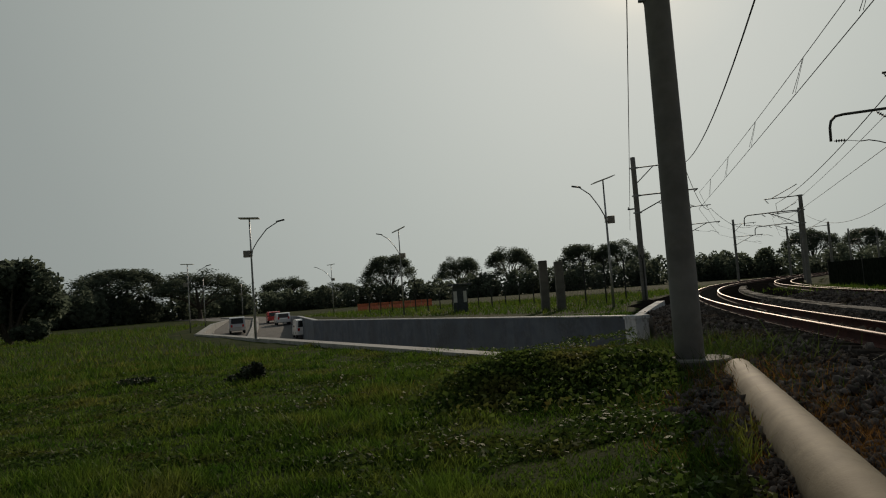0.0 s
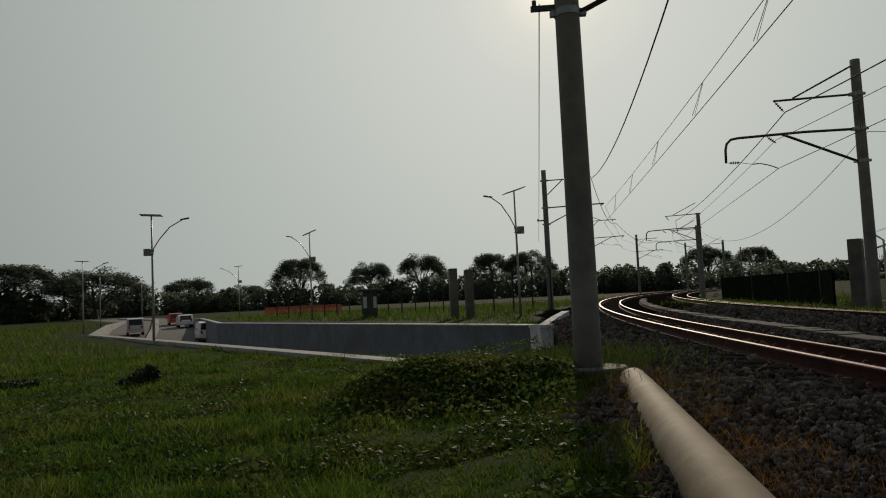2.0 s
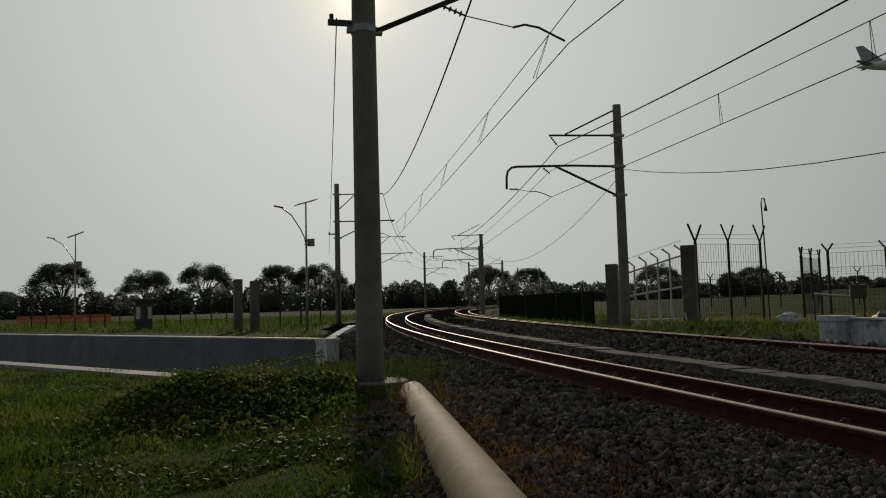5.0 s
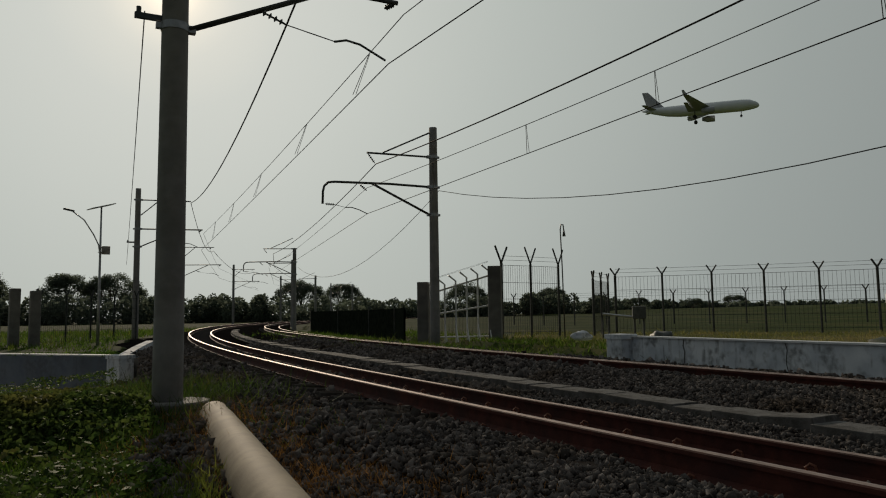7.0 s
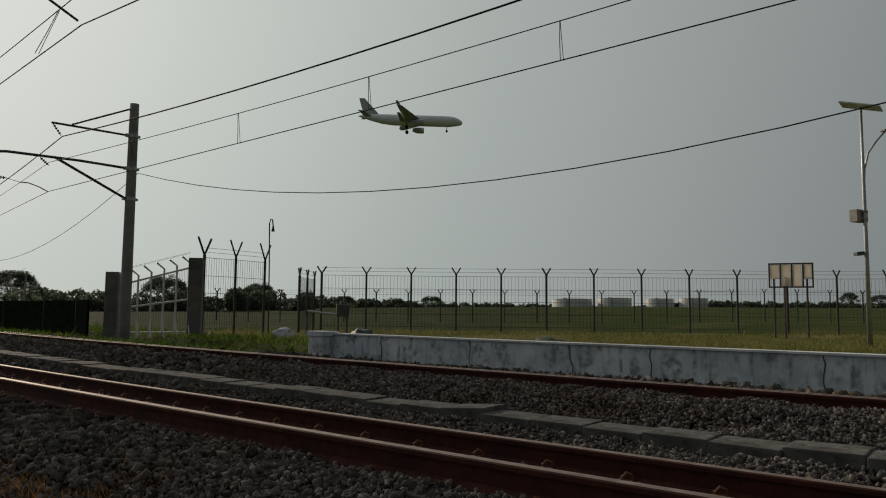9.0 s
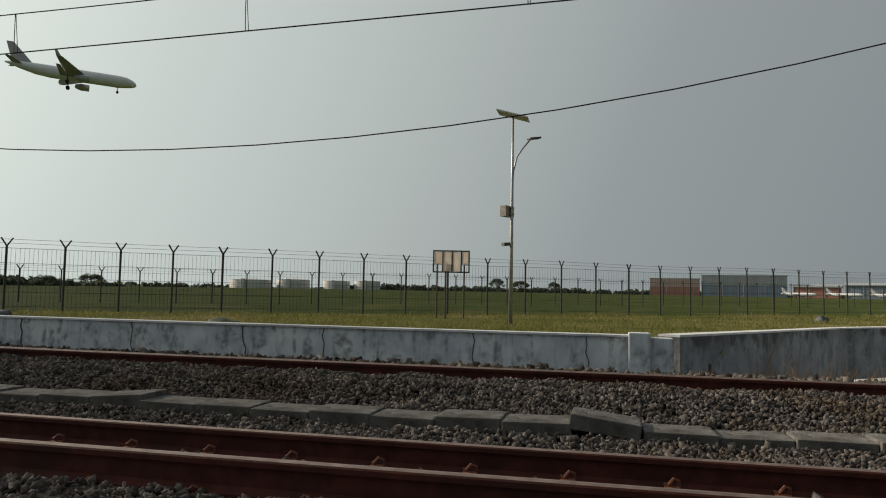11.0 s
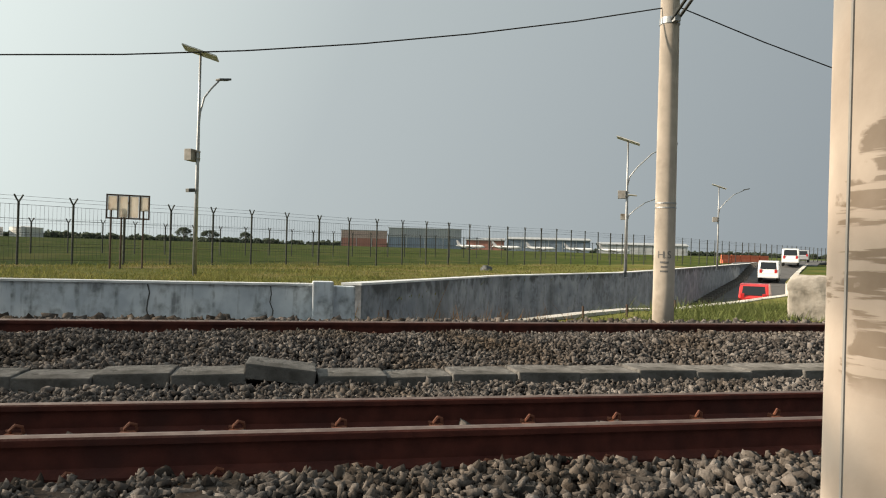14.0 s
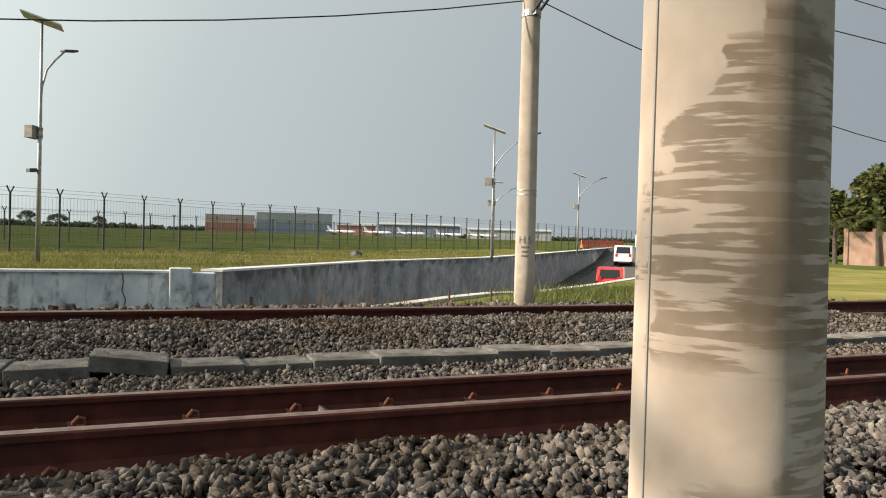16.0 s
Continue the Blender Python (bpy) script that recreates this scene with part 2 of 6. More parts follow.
CX, CY = 3.33 + R0 * math.cos(TH0), -0.5 - R0 * math.sin(TH0)


def rail_at(s, u, z=0.0):
    """s metres along the near rail, u metres to its right, height z."""
    th = TH0 + s / R0
    return Vector((CX - (R0 - u) * math.cos(th), CY + (R0 - u) * math.sin(th), z))


def rail_su(x, y):
    dx, dy = CX - x, y - CY
    if dx < 60:
        # far beyond the curve's inside: plain airfield
        return 0.0, (x - CX + R0 if y < 120 else 60.0)
    return (math.atan2(dy, dx) - TH0) * R0, R0 - math.hypot(dx, dy)


def seg_dist(x, y, line):
    """Distance to a polyline, how far along it in points, and the side (+ left)."""
    best = (1e9, 0.0, 1)
    for i in range(len(line) - 1):
        (ax, ay), (bx, by) = line[i][:2], line[i + 1][:2]
        dx, dy = bx - ax, by - ay
        t = max(0.0, min(1.0, ((x - ax) * dx + (y - ay) * dy) / (dx * dx + dy * dy)))
        d = math.hypot(x - ax - t * dx, y - ay - t * dy)
        if d < best[0]:
            best = (d, i + t, 1 if dx * (y - ay) - dy * (x - ax) > 0 else -1)
    return best


def lerp_table(v, table):
    for (a, za), (b, zb) in zip(table, table[1:]):
        if v <= b:
            return za + (zb - za) * max(0.0, (v - a) / (b - a))
    return table[-1][1]


def smooth01(v):
    v = max(0.0, min(1.0, v))
    return v * v * (3 - 2 * v)


# the underpass ramps: axis points with road height
ROAD_A = [(9.5, 9.0, -5.2), (4.2, 19.5, -5.0), (-4.5, 35.3, -4.2), (-13.3, 51.6, -2.8), (-18.5, 68.0, -1.6), (-22.3, 85.0, -0.75), (-30.0, 115.0, -0.1), (-46.0, 150.0, 0.05), (-90.0, 230.0, 0.05)]
BRIDGE = [(2.1, 15.4), (4.2, 14.75), (5.27, 18.5), (6.66, 23.3), (6.45, 23.95)]
TRENCH_A = BRIDGE + [(6.05, 23.7), (-1.5, 37.5), (-9.5, 52.0), (-17.0, 83.0), (-25.5, 114.0), (-34.5, 116.0), (-28.0, 88.0), (-17.2, 51.2), (-7.6, 33.2)]
WALL_B = [(11.15, -2.75), (20.5, -9.6), (25.07, -16.96), (30.39, -23.25), (38.34, -32.48), (47.5, -43.26), (60.99, -58.12)]
WALL_B_TOP = (1.03, 0.90, 0.95, 1.01, 1.12, 1.26, 1.38)
KERB_B = [(10.9, -3.9), (12.11, -6.08), (13.31, -7.88), (14.23, -9.58), (14.3, -11.0), (16.64, -15.0), (20.21, -20.75), (28.2, -28.75), (44.3, -46.5), (57.5, -61.5)]
KERB_B_TOP = (0.40, 0.42, 0.42, 0.42, 0.42, 0.42, 0.44, 0.55, 0.95, 1.45)
TRENCH_B = WALL_B + KERB_B[::-1]
RAMP_SIDE = [(12.0, 0.36), (30.0, 0.42), (64.0, 0.88), (84.0, 1.4), (120.0, 1.5)]
PROFILE = [(-14, 0.0), (-6, 0.05), (-3.4, 0.2), (-2.3, 0.33), (-1.15, 0.53), (-0.9, 0.57), (2.0, 0.52), (2.7, 0.55), (3.5, 0.66), (6.4, 0.60), (7.2, 0.42), (7.75, 0.42), (7.95, 0.72), (9.5, 0.74), (30, 0.76), (60, 1.1), (400, 4.6), (900, 5.5)]


def height(x, y):
    s, u = rail_su(x, y)
    z = lerp_table(u, PROFILE)
    far = math.hypot(x, y)
    z += 0.10 * noise.noise((x * 0.12, y * 0.12, 0)) * smooth01((abs(u - 3) - 5) / 4)
    z += 0.05 * noise.noise((x * 0.6, y * 0.6, 3)) * smooth01((-u - 2.6) / 1.5)
    if u > 7.0 and y < -2.5:
        d = seg_dist(x, y, WALL_B)
        if d[2] < 0 and d[1] < 5.99:
            z = lerp_table(math.hypot(x, y), RAMP_SIDE) + 0.06 * noise.noise((x * 0.5, y * 0.5, 4))
    if u < -2.0:
        # weedy mound round the pole foot, and the bank behind the underpass
        z += 0.06 * math.exp(-((x - 2.2) ** 2 + (y - 10.2) ** 2) / 6.0) + 0.24 * math.exp(-((x - 1.9) ** 2 / 1.5 + (y - 10.0) ** 2 / 0.9)) + 0.2 * math.exp(-((x - 0.5) ** 2 / 0.7 + (y - 10.1) ** 2 / 0.7))
        z += 0.4 * math.exp(-((x - 7.8) ** 2 + (y - 33.0) ** 2) / 16.0)
        d = seg_dist(x, y, [(6.05, 23.7), (-9.5, 52.0)])
        if d[2] < 0:
            z = z + (max(z, 0.42) - z) * smooth01(1 - max(0, d[0] - 14) / 30)
        if y > 112:
            dr = seg_dist(x, y, ROAD_A)
            i = min(int(dr[1]), len(ROAD_A) - 2)
            zr = ROAD_A[i][2] + (ROAD_A[i + 1][2] - ROAD_A[i][2]) * (dr[1] - i)
            z = min(z, zr - 0.05 + max(0.0, dr[0] - 5.2) * 0.35)
    return z


def in_poly(x, y, poly):
    c = False
    for (ax, ay), (bx, by) in zip(poly, poly[1:] + poly[:1]):
        if (ay > y) != (by > y) and x < (bx - ax) * (y - ay) / (by - ay) + ax:
            c = not c
    return c


# ---- ground: one sheet to the horizon, cut open over the ramps ----
def build_ground():
    from mathutils.geometry import delaunay_2d_cdt
    rnd = random.Random(5)
    pts, edges = [], []
    for poly in (TRENCH_A, TRENCH_B):
        base, dense = len(pts), []
        for (ax, ay), (bx, by) in zip(poly, poly[1:] + poly[:1]):
            n = max(1, int(math.hypot(bx - ax, by - ay) / 1.5))
            dense += [(ax + (bx - ax) * i / n, ay + (by - ay) * i / n) for i in range(n)]
        pts += dense
        edges += [(base + i, base + (i + 1) % len(dense)) for i in range(len(dense))]
    r = 0.35
    while r < 2600:
        n = int(min(260, max(40, 2 * math.pi * r / max(0.22, r * 0.035))))
        ph = rnd.random() * 6.28
        for i in range(n):
            a = ph + 2 * math.pi * i / n
            pts.append((r * math.sin(a), r * math.cos(a)))
        r *= 1.035
        r += 0.05
    # breaks of slope along the railway
    for u in (-3.4, -2.3, -1.15, -0.9, 2.0, 2.7, 3.5, 6.4, 7.3, 7.75, 7.95):
        s = -45.0
        while s < 90:
            p = rail_at(s, u)
            pts.append((p.x, p.y))
            s += 0.8
    v, e, f, *_ = delaunay_2d_cdt([Vector(p) for p in pts], edges, [], 0, 1e-4)
    keep = []
    for tri in f:
        cx, cy = sum(v[i].x for i in tri) / 3, sum(v[i].y for i in tri) / 3
        if not in_poly(cx, cy, TRENCH_A) and not in_poly(cx, cy, TRENCH_B):
            keep.append(tri)
    me = bpy.data.meshes.new("ground")
    me.from_pydata([(p.x, p.y, height(p.x, p.y)) for p in v], [], keep)
    for mm in (GRASS, SHADEBALLAST, VERGE):
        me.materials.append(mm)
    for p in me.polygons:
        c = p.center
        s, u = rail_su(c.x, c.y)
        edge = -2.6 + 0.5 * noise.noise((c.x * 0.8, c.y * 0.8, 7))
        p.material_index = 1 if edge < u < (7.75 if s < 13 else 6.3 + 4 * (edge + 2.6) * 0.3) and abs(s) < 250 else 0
        # mown strip between the low wall and the airfield fence, sunlight in its colour
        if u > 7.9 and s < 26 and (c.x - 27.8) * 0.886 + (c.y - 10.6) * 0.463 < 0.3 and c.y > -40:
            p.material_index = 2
        p.use_smooth = True
    me.validate()
    ob = new("ground", me)
    return tagged(ob, "grassy field with a grey ballast strip along the railway", "ground", kind="structure")


ground = build_ground()


def ribbon(name, line, left, right, mat, label, category, lift=0.0, kind="structure", thick=0.25):
    """A road surface along points of (x, y, z)."""
    bm = bmesh.new()
    rows = []
    for i, p in enumerate(line):
        a, b = Vector(line[max(0, i - 1)][:2]), Vector(line[min(len(line) - 1, i + 1)][:2])
        d = (b - a).normalized()
        n = Vector((-d.y, d.x))
        rows.append([bm.verts.new((p[0] + n.x * w, p[1] + n.y * w, p[2] + lift + dz)) for w, dz in ((left, 0), (right, 0), (right, -thick), (left, -thick))])
    for a, b in zip(rows, rows[1:]):
        for j in range(4):
            bm.faces.new((a[j], a[(j + 1) % 4], b[(j + 1) % 4], b[j]))
    bm.faces.new(rows[0]), bm.faces.new(rows[-1][::-1])
    bmesh.ops.recalc_face_normals(bm, faces=bm.faces)
    return tagged(mesh_object(name, bm, mat), label, category, kind=kind)


def wall_along(name, line, thick, mat, label, category="wall", kind="structure", cap=None):
    """A wall on the left side of a line of (x, y, z_bottom, z_top)."""
    bm = bmesh.new()
    rows = []
    for i, p in enumerate(line):
        a, b = Vector(line[max(0, i - 1)][:2]), Vector(line[min(len(line) - 1, i + 1)][:2])
        d = (b - a).normalized()
        n = Vector((-d.y, d.x)) * thick
        rows.append([bm.verts.new(q) for q in ((p[0], p[1], p[2]), (p[0], p[1], p[3]), (p[0] + n.x, p[1] + n.y, p[3]), (p[0] + n.x, p[1] + n.y, p[2]))])
    for a, b in zip(rows, rows[1:]):
        for j in range(4):
            bm.faces.new((a[j], a[(j + 1) % 4], b[(j + 1) % 4], b[j]))
    bm.faces.new(rows[0]), bm.faces.new(rows[-1][::-1])
    bmesh.ops.recalc_face_normals(bm, faces=bm.faces)
    return tagged(mesh_object(name, bm, mat), label, category, kind=kind)


road_a = ribbon("road", ROAD_A, -5.1, 5.1, ASPHALT, "dark asphalt road dipping into a railway underpass", "road")
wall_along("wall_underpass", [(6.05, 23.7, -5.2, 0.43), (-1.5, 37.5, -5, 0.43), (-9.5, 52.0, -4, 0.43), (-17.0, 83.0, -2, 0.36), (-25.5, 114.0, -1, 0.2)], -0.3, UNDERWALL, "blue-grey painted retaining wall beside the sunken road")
wall_along("wall_bridge", [(*p, -5.2, height(*p) - 0.06) for p in BRIDGE], -0.25, DARKCONC, "dark concrete edge of the railway bridge over the road")
wall_along("wall_parapet", [(6.05, 23.7, -5.2, 0.45), (7.3, 26.4, -1, 0.62), (8.5, 29.1, -1, 0.72)], -0.3, WHITEWALL, "white painted parapet stub beside the track")
wall_along("kerb", [(2.1, 15.4, -5.2, 0.16), (-7.6, 33.2, -5, 0.16), (-17.2, 51.2, -4, 0.12)], 0.55, KERB, "pale concrete coping along the sunken road", "kerb")
wall_along("kerb", [(-17.2, 51.2, -4, 0.12), (-28.0, 88.0, -2, 0.10), (-34.5, 116.0, -1, 0.08)], 0.5, KERB, "pale concrete kerb along the road's edge", "kerb")
wl = [rail_at(s, 7.7) for s in (-0.6, 1, 4, 8, 12.6)]
wall_along("wall_white", [(p.x, p.y, 0.2, 1.03) for p in wl], -0.22, WHITEWALL, "low whitewashed concrete wall with peeling stains")
ROAD_B = [(9.0, -1.0, -4.2), (14.5, -8.0, -3.6), (20.5, -15.2, -2.6), (28.5, -25.0, -1.55), (36.0, -33.6, -0.9), (46.3, -45.3, 0.0), (51.5, -51.2, 0.72), (56.5, -57.2, 1.38), (66.0, -68.0, 1.6), (82.0, -87.0, 1.75), (200.0, -225.0, 2.6)]
ribbon("road", ROAD_B, -3.3, 4.6, ASPHALT, "dark asphalt road climbing out of the underpass", "road")
wall_along("wall_grey", [(*p, -4.5 + 0.7 * k, z) for k, (p, z) in enumerate(zip(WALL_B, WALL_B_TOP))], 0.3, GREYWALL, "weathered blue-grey retaining wall beside the sunken road")
wall_along("wall_coping", [(*p, z + 0.001, z + 0.035) for p, z in zip(WALL_B, WALL_B_TOP)], 0.34, COPING, "white coping strip on the weathered grey wall")
wall_along("kerb", [(*p, -4, z) for p, z in zip(KERB_B, KERB_B_TOP)], -0.3, KERB, "pale concrete coping along the sunken road", "kerb")
# stepped drain along the foot of the grey wall
for k in range(44):
    t = k / 44
    i = 2 + t * 3.8
    a, b = Vector(WALL_B[int(i)]), Vector(WALL_B[int(i) + 1])
    p, d = a.lerp(b, i - int(i)), (b - a).normalized()
    zr = lerp_table(p.length, [(30.0, -2.2), (37.0, -1.55), (50.0, -0.75), (64.0, 0.05), (72.0, 0.75), (80.0, 1.42)])
    bm = bmesh.new()
    box(bm, 0.0, 0.8, -0.75, -0.05, -0.6, 0.13, bevel=0.02)
    ob = mesh_object("drain_step", bm, SLAB)
    ob.matrix_basis = Matrix.Translation((p.x, p.y, zr)) @ Matrix.Rotation(math.atan2(d.y, d.x), 4, "Z")
    tagged(ob, "grey concrete step of the drain below the wall", "drain", "drain steps", "structure")


def block(name, x, y, z0, z1, wx, wy, turn, mat, label, cap=0.0):
    bm = bmesh.new()
    box(bm, -wx / 2, wx / 2, -wy / 2, wy / 2, z0, z1, bevel=0.02)
    if cap:
        box(bm, -wx / 2 - 0.03, wx / 2 + 0.03, -wy / 2 - 0.03, wy / 2 + 0.03, z1 - 0.09, z1 + cap, bevel=0.015)
    ob = mesh_object(name, bm, mat)
    ob.matrix_basis = Matrix.Translation((x, y, 0)) @ Matrix.Rotation(turn, 4, "Z")
    return tagged(ob, label, "wall", kind="structure")


block("wall_pillar", 10.87, -2.10, 0.1, 1.10, 0.32, 0.30, -0.15, WHITEWALL, "white painted end pillar where two walls meet")
block("wall_stub", 10.93, -2.42, 0.1, 1.03, 0.3, 0.34, -0.15, WHITEWALL, "white painted wall stub beside the end pillar")
block("wall_pillar", 6.12, 23.45, -3.0, 0.46, 0.5, 0.62, 0.35, WHITEWALL, "white painted end pillar of the parapet", 0.03)
block("wall_pillar", rail_at(12.55, 7.6).x, rail_at(12.55, 7.6).y, 0.1, 1.08, 0.4, 0.5, -0.2, WHITEWALL, "white painted end pillar of the low wall", 0.02)
wl2 = [rail_at(s, 7.66) for s in (-0.45, 1, 4, 8, 12.4)]
wall_along("wall_coping", [(p.x, p.y, 1.031, 1.06) for p in wl2], -0.30, COPING, "white coping strip on the low whitewashed wall")
wall_along("wall_coping", [(6.1, 23.62, 0.431, 0.47), (-1.45, 37.42, 0.431, 0.47), (-9.45, 51.9, 0.431, 0.47), (-16.95, 82.9, 0.361, 0.40)], -0.36, COPING, "white coping strip on the grey retaining wall")


joint_mat = material("dark_joint", (0.07, 0.07, 0.068), (0.1, 0.1, 0.095), 0.95, scale=20)
for s, lean in ((0.3, 0.05), (2.1, -0.02), (4.6, 0.02), (6.0, 0.12), (8.3, 0.0), (10.7, 0.03)):
    p, th = rail_at(s, 7.7), TH0 + s / R0
    bm = bmesh.new()
    pts = [(lean * (k / 5) + 0.02 * math.sin(k * 2.4 + s), 0.42 + 0.6 * k / 5) for k in range(6)]
    rows = [[bm.verts.new((x + o, d, z)) for o, d in ((-0.008, 0.0), (0.008, 0.0), (0.008, 0.02), (-0.008, 0.02))] for x, z in pts]
    for a, b in zip(rows, rows[1:]):
        for j in range(4):
            bm.faces.new((a[j], a[(j + 1) % 4], b[(j + 1) % 4], b[j]))
    ob = mesh_object("wall_crack", bm, joint_mat)
    ob.matrix_basis = Matrix(((math.sin(th), math.cos(th), 0, p.x - 0.003), (math.cos(th), -math.sin(th), 0, p.y), (0, 0, 1, 0), (0, 0, 0, 1)))
    tagged(ob, "dark crack running down the white wall", "crack", "wall cracks", "structure")


# ---- railway ----
RAIL_PROFILE = [(-0.07, 0), (0.07, 0), (0.07, 0.012), (0.012, 0.035), (0.012, 0.115), (0.036, 0.128), (0.036, 0.155), (0.028, 0.165), (-0.028, 0.165), (-0.036, 0.155), (-0.036, 0.128), (-0.012, 0.115), (-0.012, 0.035), (-0.07, 0.012)]


def build_rail(u0, top, label):
    p = rail_at(0, u0)
    e = thing("rail", (p.x, p.y, top - 0.165), label, "rail", "rails")
    cuts = []
    s = -45.0
    while s < 200:
        cuts.append(s)
        s += 0.8 if s < 40 else 2.0
    foot = [q for q in RAIL_PROFILE if q[1] < 0.12]
    foot = foot[:5] + [(0.012, 0.128), (-0.012, 0.128)] + foot[5:]
    crown = [(0.013, 0.1285), (0.036, 0.130), (0.037, 0.155), (0.03, 0.163), (0.0, 0.166), (-0.03, 0.163), (-0.037, 0.155), (-0.036, 0.130), (-0.013, 0.1285)]
    for name, prof, mat in (("web_and_foot", foot, RUST), ("rail_head", crown, [RUST, RAILHEAD])):
        bm = bmesh.new()
        sweep(bm, prof, [lambda u, z, s=s: rail_at(s, u0 + u, z) - Vector((p.x, p.y, 0)) for s in cuts])
        bmesh.ops.recalc_face_normals(bm, faces=bm.faces)
        if name == "rail_head":
            for f in bm.faces:
                f.material_index = 1 if f.calc_center_median().z > 0.16 else 0
        part(name, bm, mat, e, "" if name != "rail_head" else "rail head worn bright on top")
    return e


for u0, top in ((0.0, 0.80), (1.067, 0.71), (4.45, 0.82), (5.517, 0.725)):
    build_rail(u0, top, "rust-brown steel rail with a worn bright head on ballast")



# ---- railway details ----
def build_sleepers():
    bm0 = bmesh.new()
    box(bm0, -0.11, 0.11, -0.42, 1.5, -0.2, 0.0, bevel=0.015)
    me = bpy.data.meshes.new("sleeper")
    bm0.to_mesh(me)
    bm0.free()
    me.materials.append(SLEEPER)
    for base, tilt, name in ((0.0, -0.084, "track_bed_near"), (4.45, -0.089, "track_bed_far")):
        e = thing(name, (0, 0, 0), "row of grey concrete sleepers under the rails", "sleepers", "sleeper rows")
        for k in range(-22, 110):
            s = -0.28 + 0.555 * k
            p = rail_at(s, base)
            th = TH0 + s / R0
            ob = new("sleeper", me)
            ob.parent = e
            ob.matrix_basis = Matrix(((math.sin(th), math.cos(th), 0, p.x), (math.cos(th), -math.sin(th), 0, p.y), (0, 0, 1, 0.632 if base == 0 else 0.652), (0, 0, 0, 1))) @ Matrix.Rotation(tilt, 4, "X")


build_sleepers()


def build_clips():
    """Bent spring clips on both sides of each rail foot."""
    bm = bmesh.new()
    tube(bm, [(-0.05, 0, 0), (-0.045, 0.01, 0.045), (-0.01, 0.03, 0.06), (0.02, 0.045, 0.03), (0.02, 0.02, 0.012), (0.05, 0.0, 0.02)], 0.011, 6)
    box(bm, -0.05, 0.05, -0.005, 0.06, -0.015, 0.006)
    me = bpy.data.meshes.new("rail_clip")
    bm.to_mesh(me)
    bm.free()
    me.materials.append(RUSTCLIP)
    e = thing("rail_fastenings", (0, 0, 0), "orange rusty spring clips holding the rails", "rail clips", "rail clips")
    for u0, top in ((0.0, 0.80), (1.067, 0.71), (4.45, 0.82), (5.517, 0.725)):
        for k in range(-12, 24):
            s = -0.28 + 0.555 * k
            th = TH0 + s / R0
            for side in (-1, 1):
                if u0 > 2 and side > 0:
                    continue
                p = rail_at(s, u0 + side * 0.05)
                ob = new("clip", me)
                ob.parent = e
                ob.matrix_basis = Matrix(((math.sin(th), math.cos(th) * side, 0, p.x), (math.cos(th), -math.sin(th) * side, 0, p.y), (0, 0, 1, top - (0.165 if u0 == 0 else 0.145)), (0, 0, 0, 1))) @ Matrix.Scale(0.62 if u0 == 0 else 0.8, 4)


build_clips()


def build_slabs():
    """Loose concrete trough covers between the tracks."""
    rnd = random.Random(8)
    e = thing("cable_trough", (0, 0, 0), "row of uneven grey concrete cable trough covers", "cable trough")
    base = bmesh.new()
    box(base, -0.252, 0.252, -0.19, 0.19, -0.11, 0.0, bevel=0.012)
    me = bpy.data.meshes.new("cover_slab")
    base.to_mesh(me)
    base.free()
    me.materials.append(SLAB)
    for k in range(-26, 110):
        s = 0.06 + 0.511 * k
        th = TH0 + s / R0
        lift, yaw, pitch, du = rnd.uniform(-0.012, 0.018), rnd.uniform(-0.035, 0.035), rnd.uniform(-0.02, 0.02), rnd.uniform(-0.025, 0.025)
        if k == 0:
            lift, pitch, yaw = 0.06, -0.12, 0.03
        if k == -2:
            lift, du = -0.03, 0.05
        if k == 8:
            lift, pitch = 0.03, 0.08
        p = rail_at(s, 2.42 + du)
        ob = new("cover_slab", me)
        ob.parent = e
        ob.matrix_basis = Matrix(((math.sin(th), math.cos(th), 0, p.x), (math.cos(th), -math.sin(th), 0, p.y), (0, 0, 1, 0.652 + lift), (0, 0, 0, 1))) @ Matrix.Rotation(yaw, 4, "Z") @ Matrix.Rotation(pitch, 4, "Y")


build_slabs()
bm = bmesh.new()
for u0 in (2.19, 2.60):
    sweep(bm, [(u0, 0.40), (u0 + 0.06, 0.40), (u0 + 0.06, 0.555), (u0, 0.555)], [lambda u, z, s=s: rail_at(s, u, z) for s in range(-14, 58, 2)])
bmesh.ops.recalc_face_normals(bm, faces=bm.faces)
tagged(mesh_object("trough_wall", bm, SLAB), "concrete edges of the cable trough between the tracks", "trough", kind="structure")

CUBE = np.array([(x, y, z) for z in (-1, 1) for x, y in ((-1, -1), (1, -1), (1, 1), (-1, 1))], float)
CUBE_T = np.array([(0, 2, 1), (0, 3, 2), (4, 5, 6), (4, 6, 7), (0, 1, 5), (0, 5, 4), (1, 2, 6), (1, 6, 5), (2, 3, 7), (2, 7, 6), (3, 0, 4), (3, 4, 7)])


def stuff_mesh(name, verts, tris, mat, label, category):
    me = bpy.data.meshes.new(name)
    nv, nt = len(verts), len(tris)
    me.vertices.add(nv)
    me.vertices.foreach_set("co", np.asarray(verts, np.float32).ravel())
    me.loops.add(nt * 3)
    me.loops.foreach_set("vertex_index", np.asarray(tris, np.int32).ravel())
    me.polygons.add(nt)
    me.polygons.foreach_set("loop_start", np.arange(0, nt * 3, 3, dtype=np.int32))
    me.update(calc_edges=True)
    me.materials.append(mat)
    return tagged(new(name, me), label, category, kind="stuff")


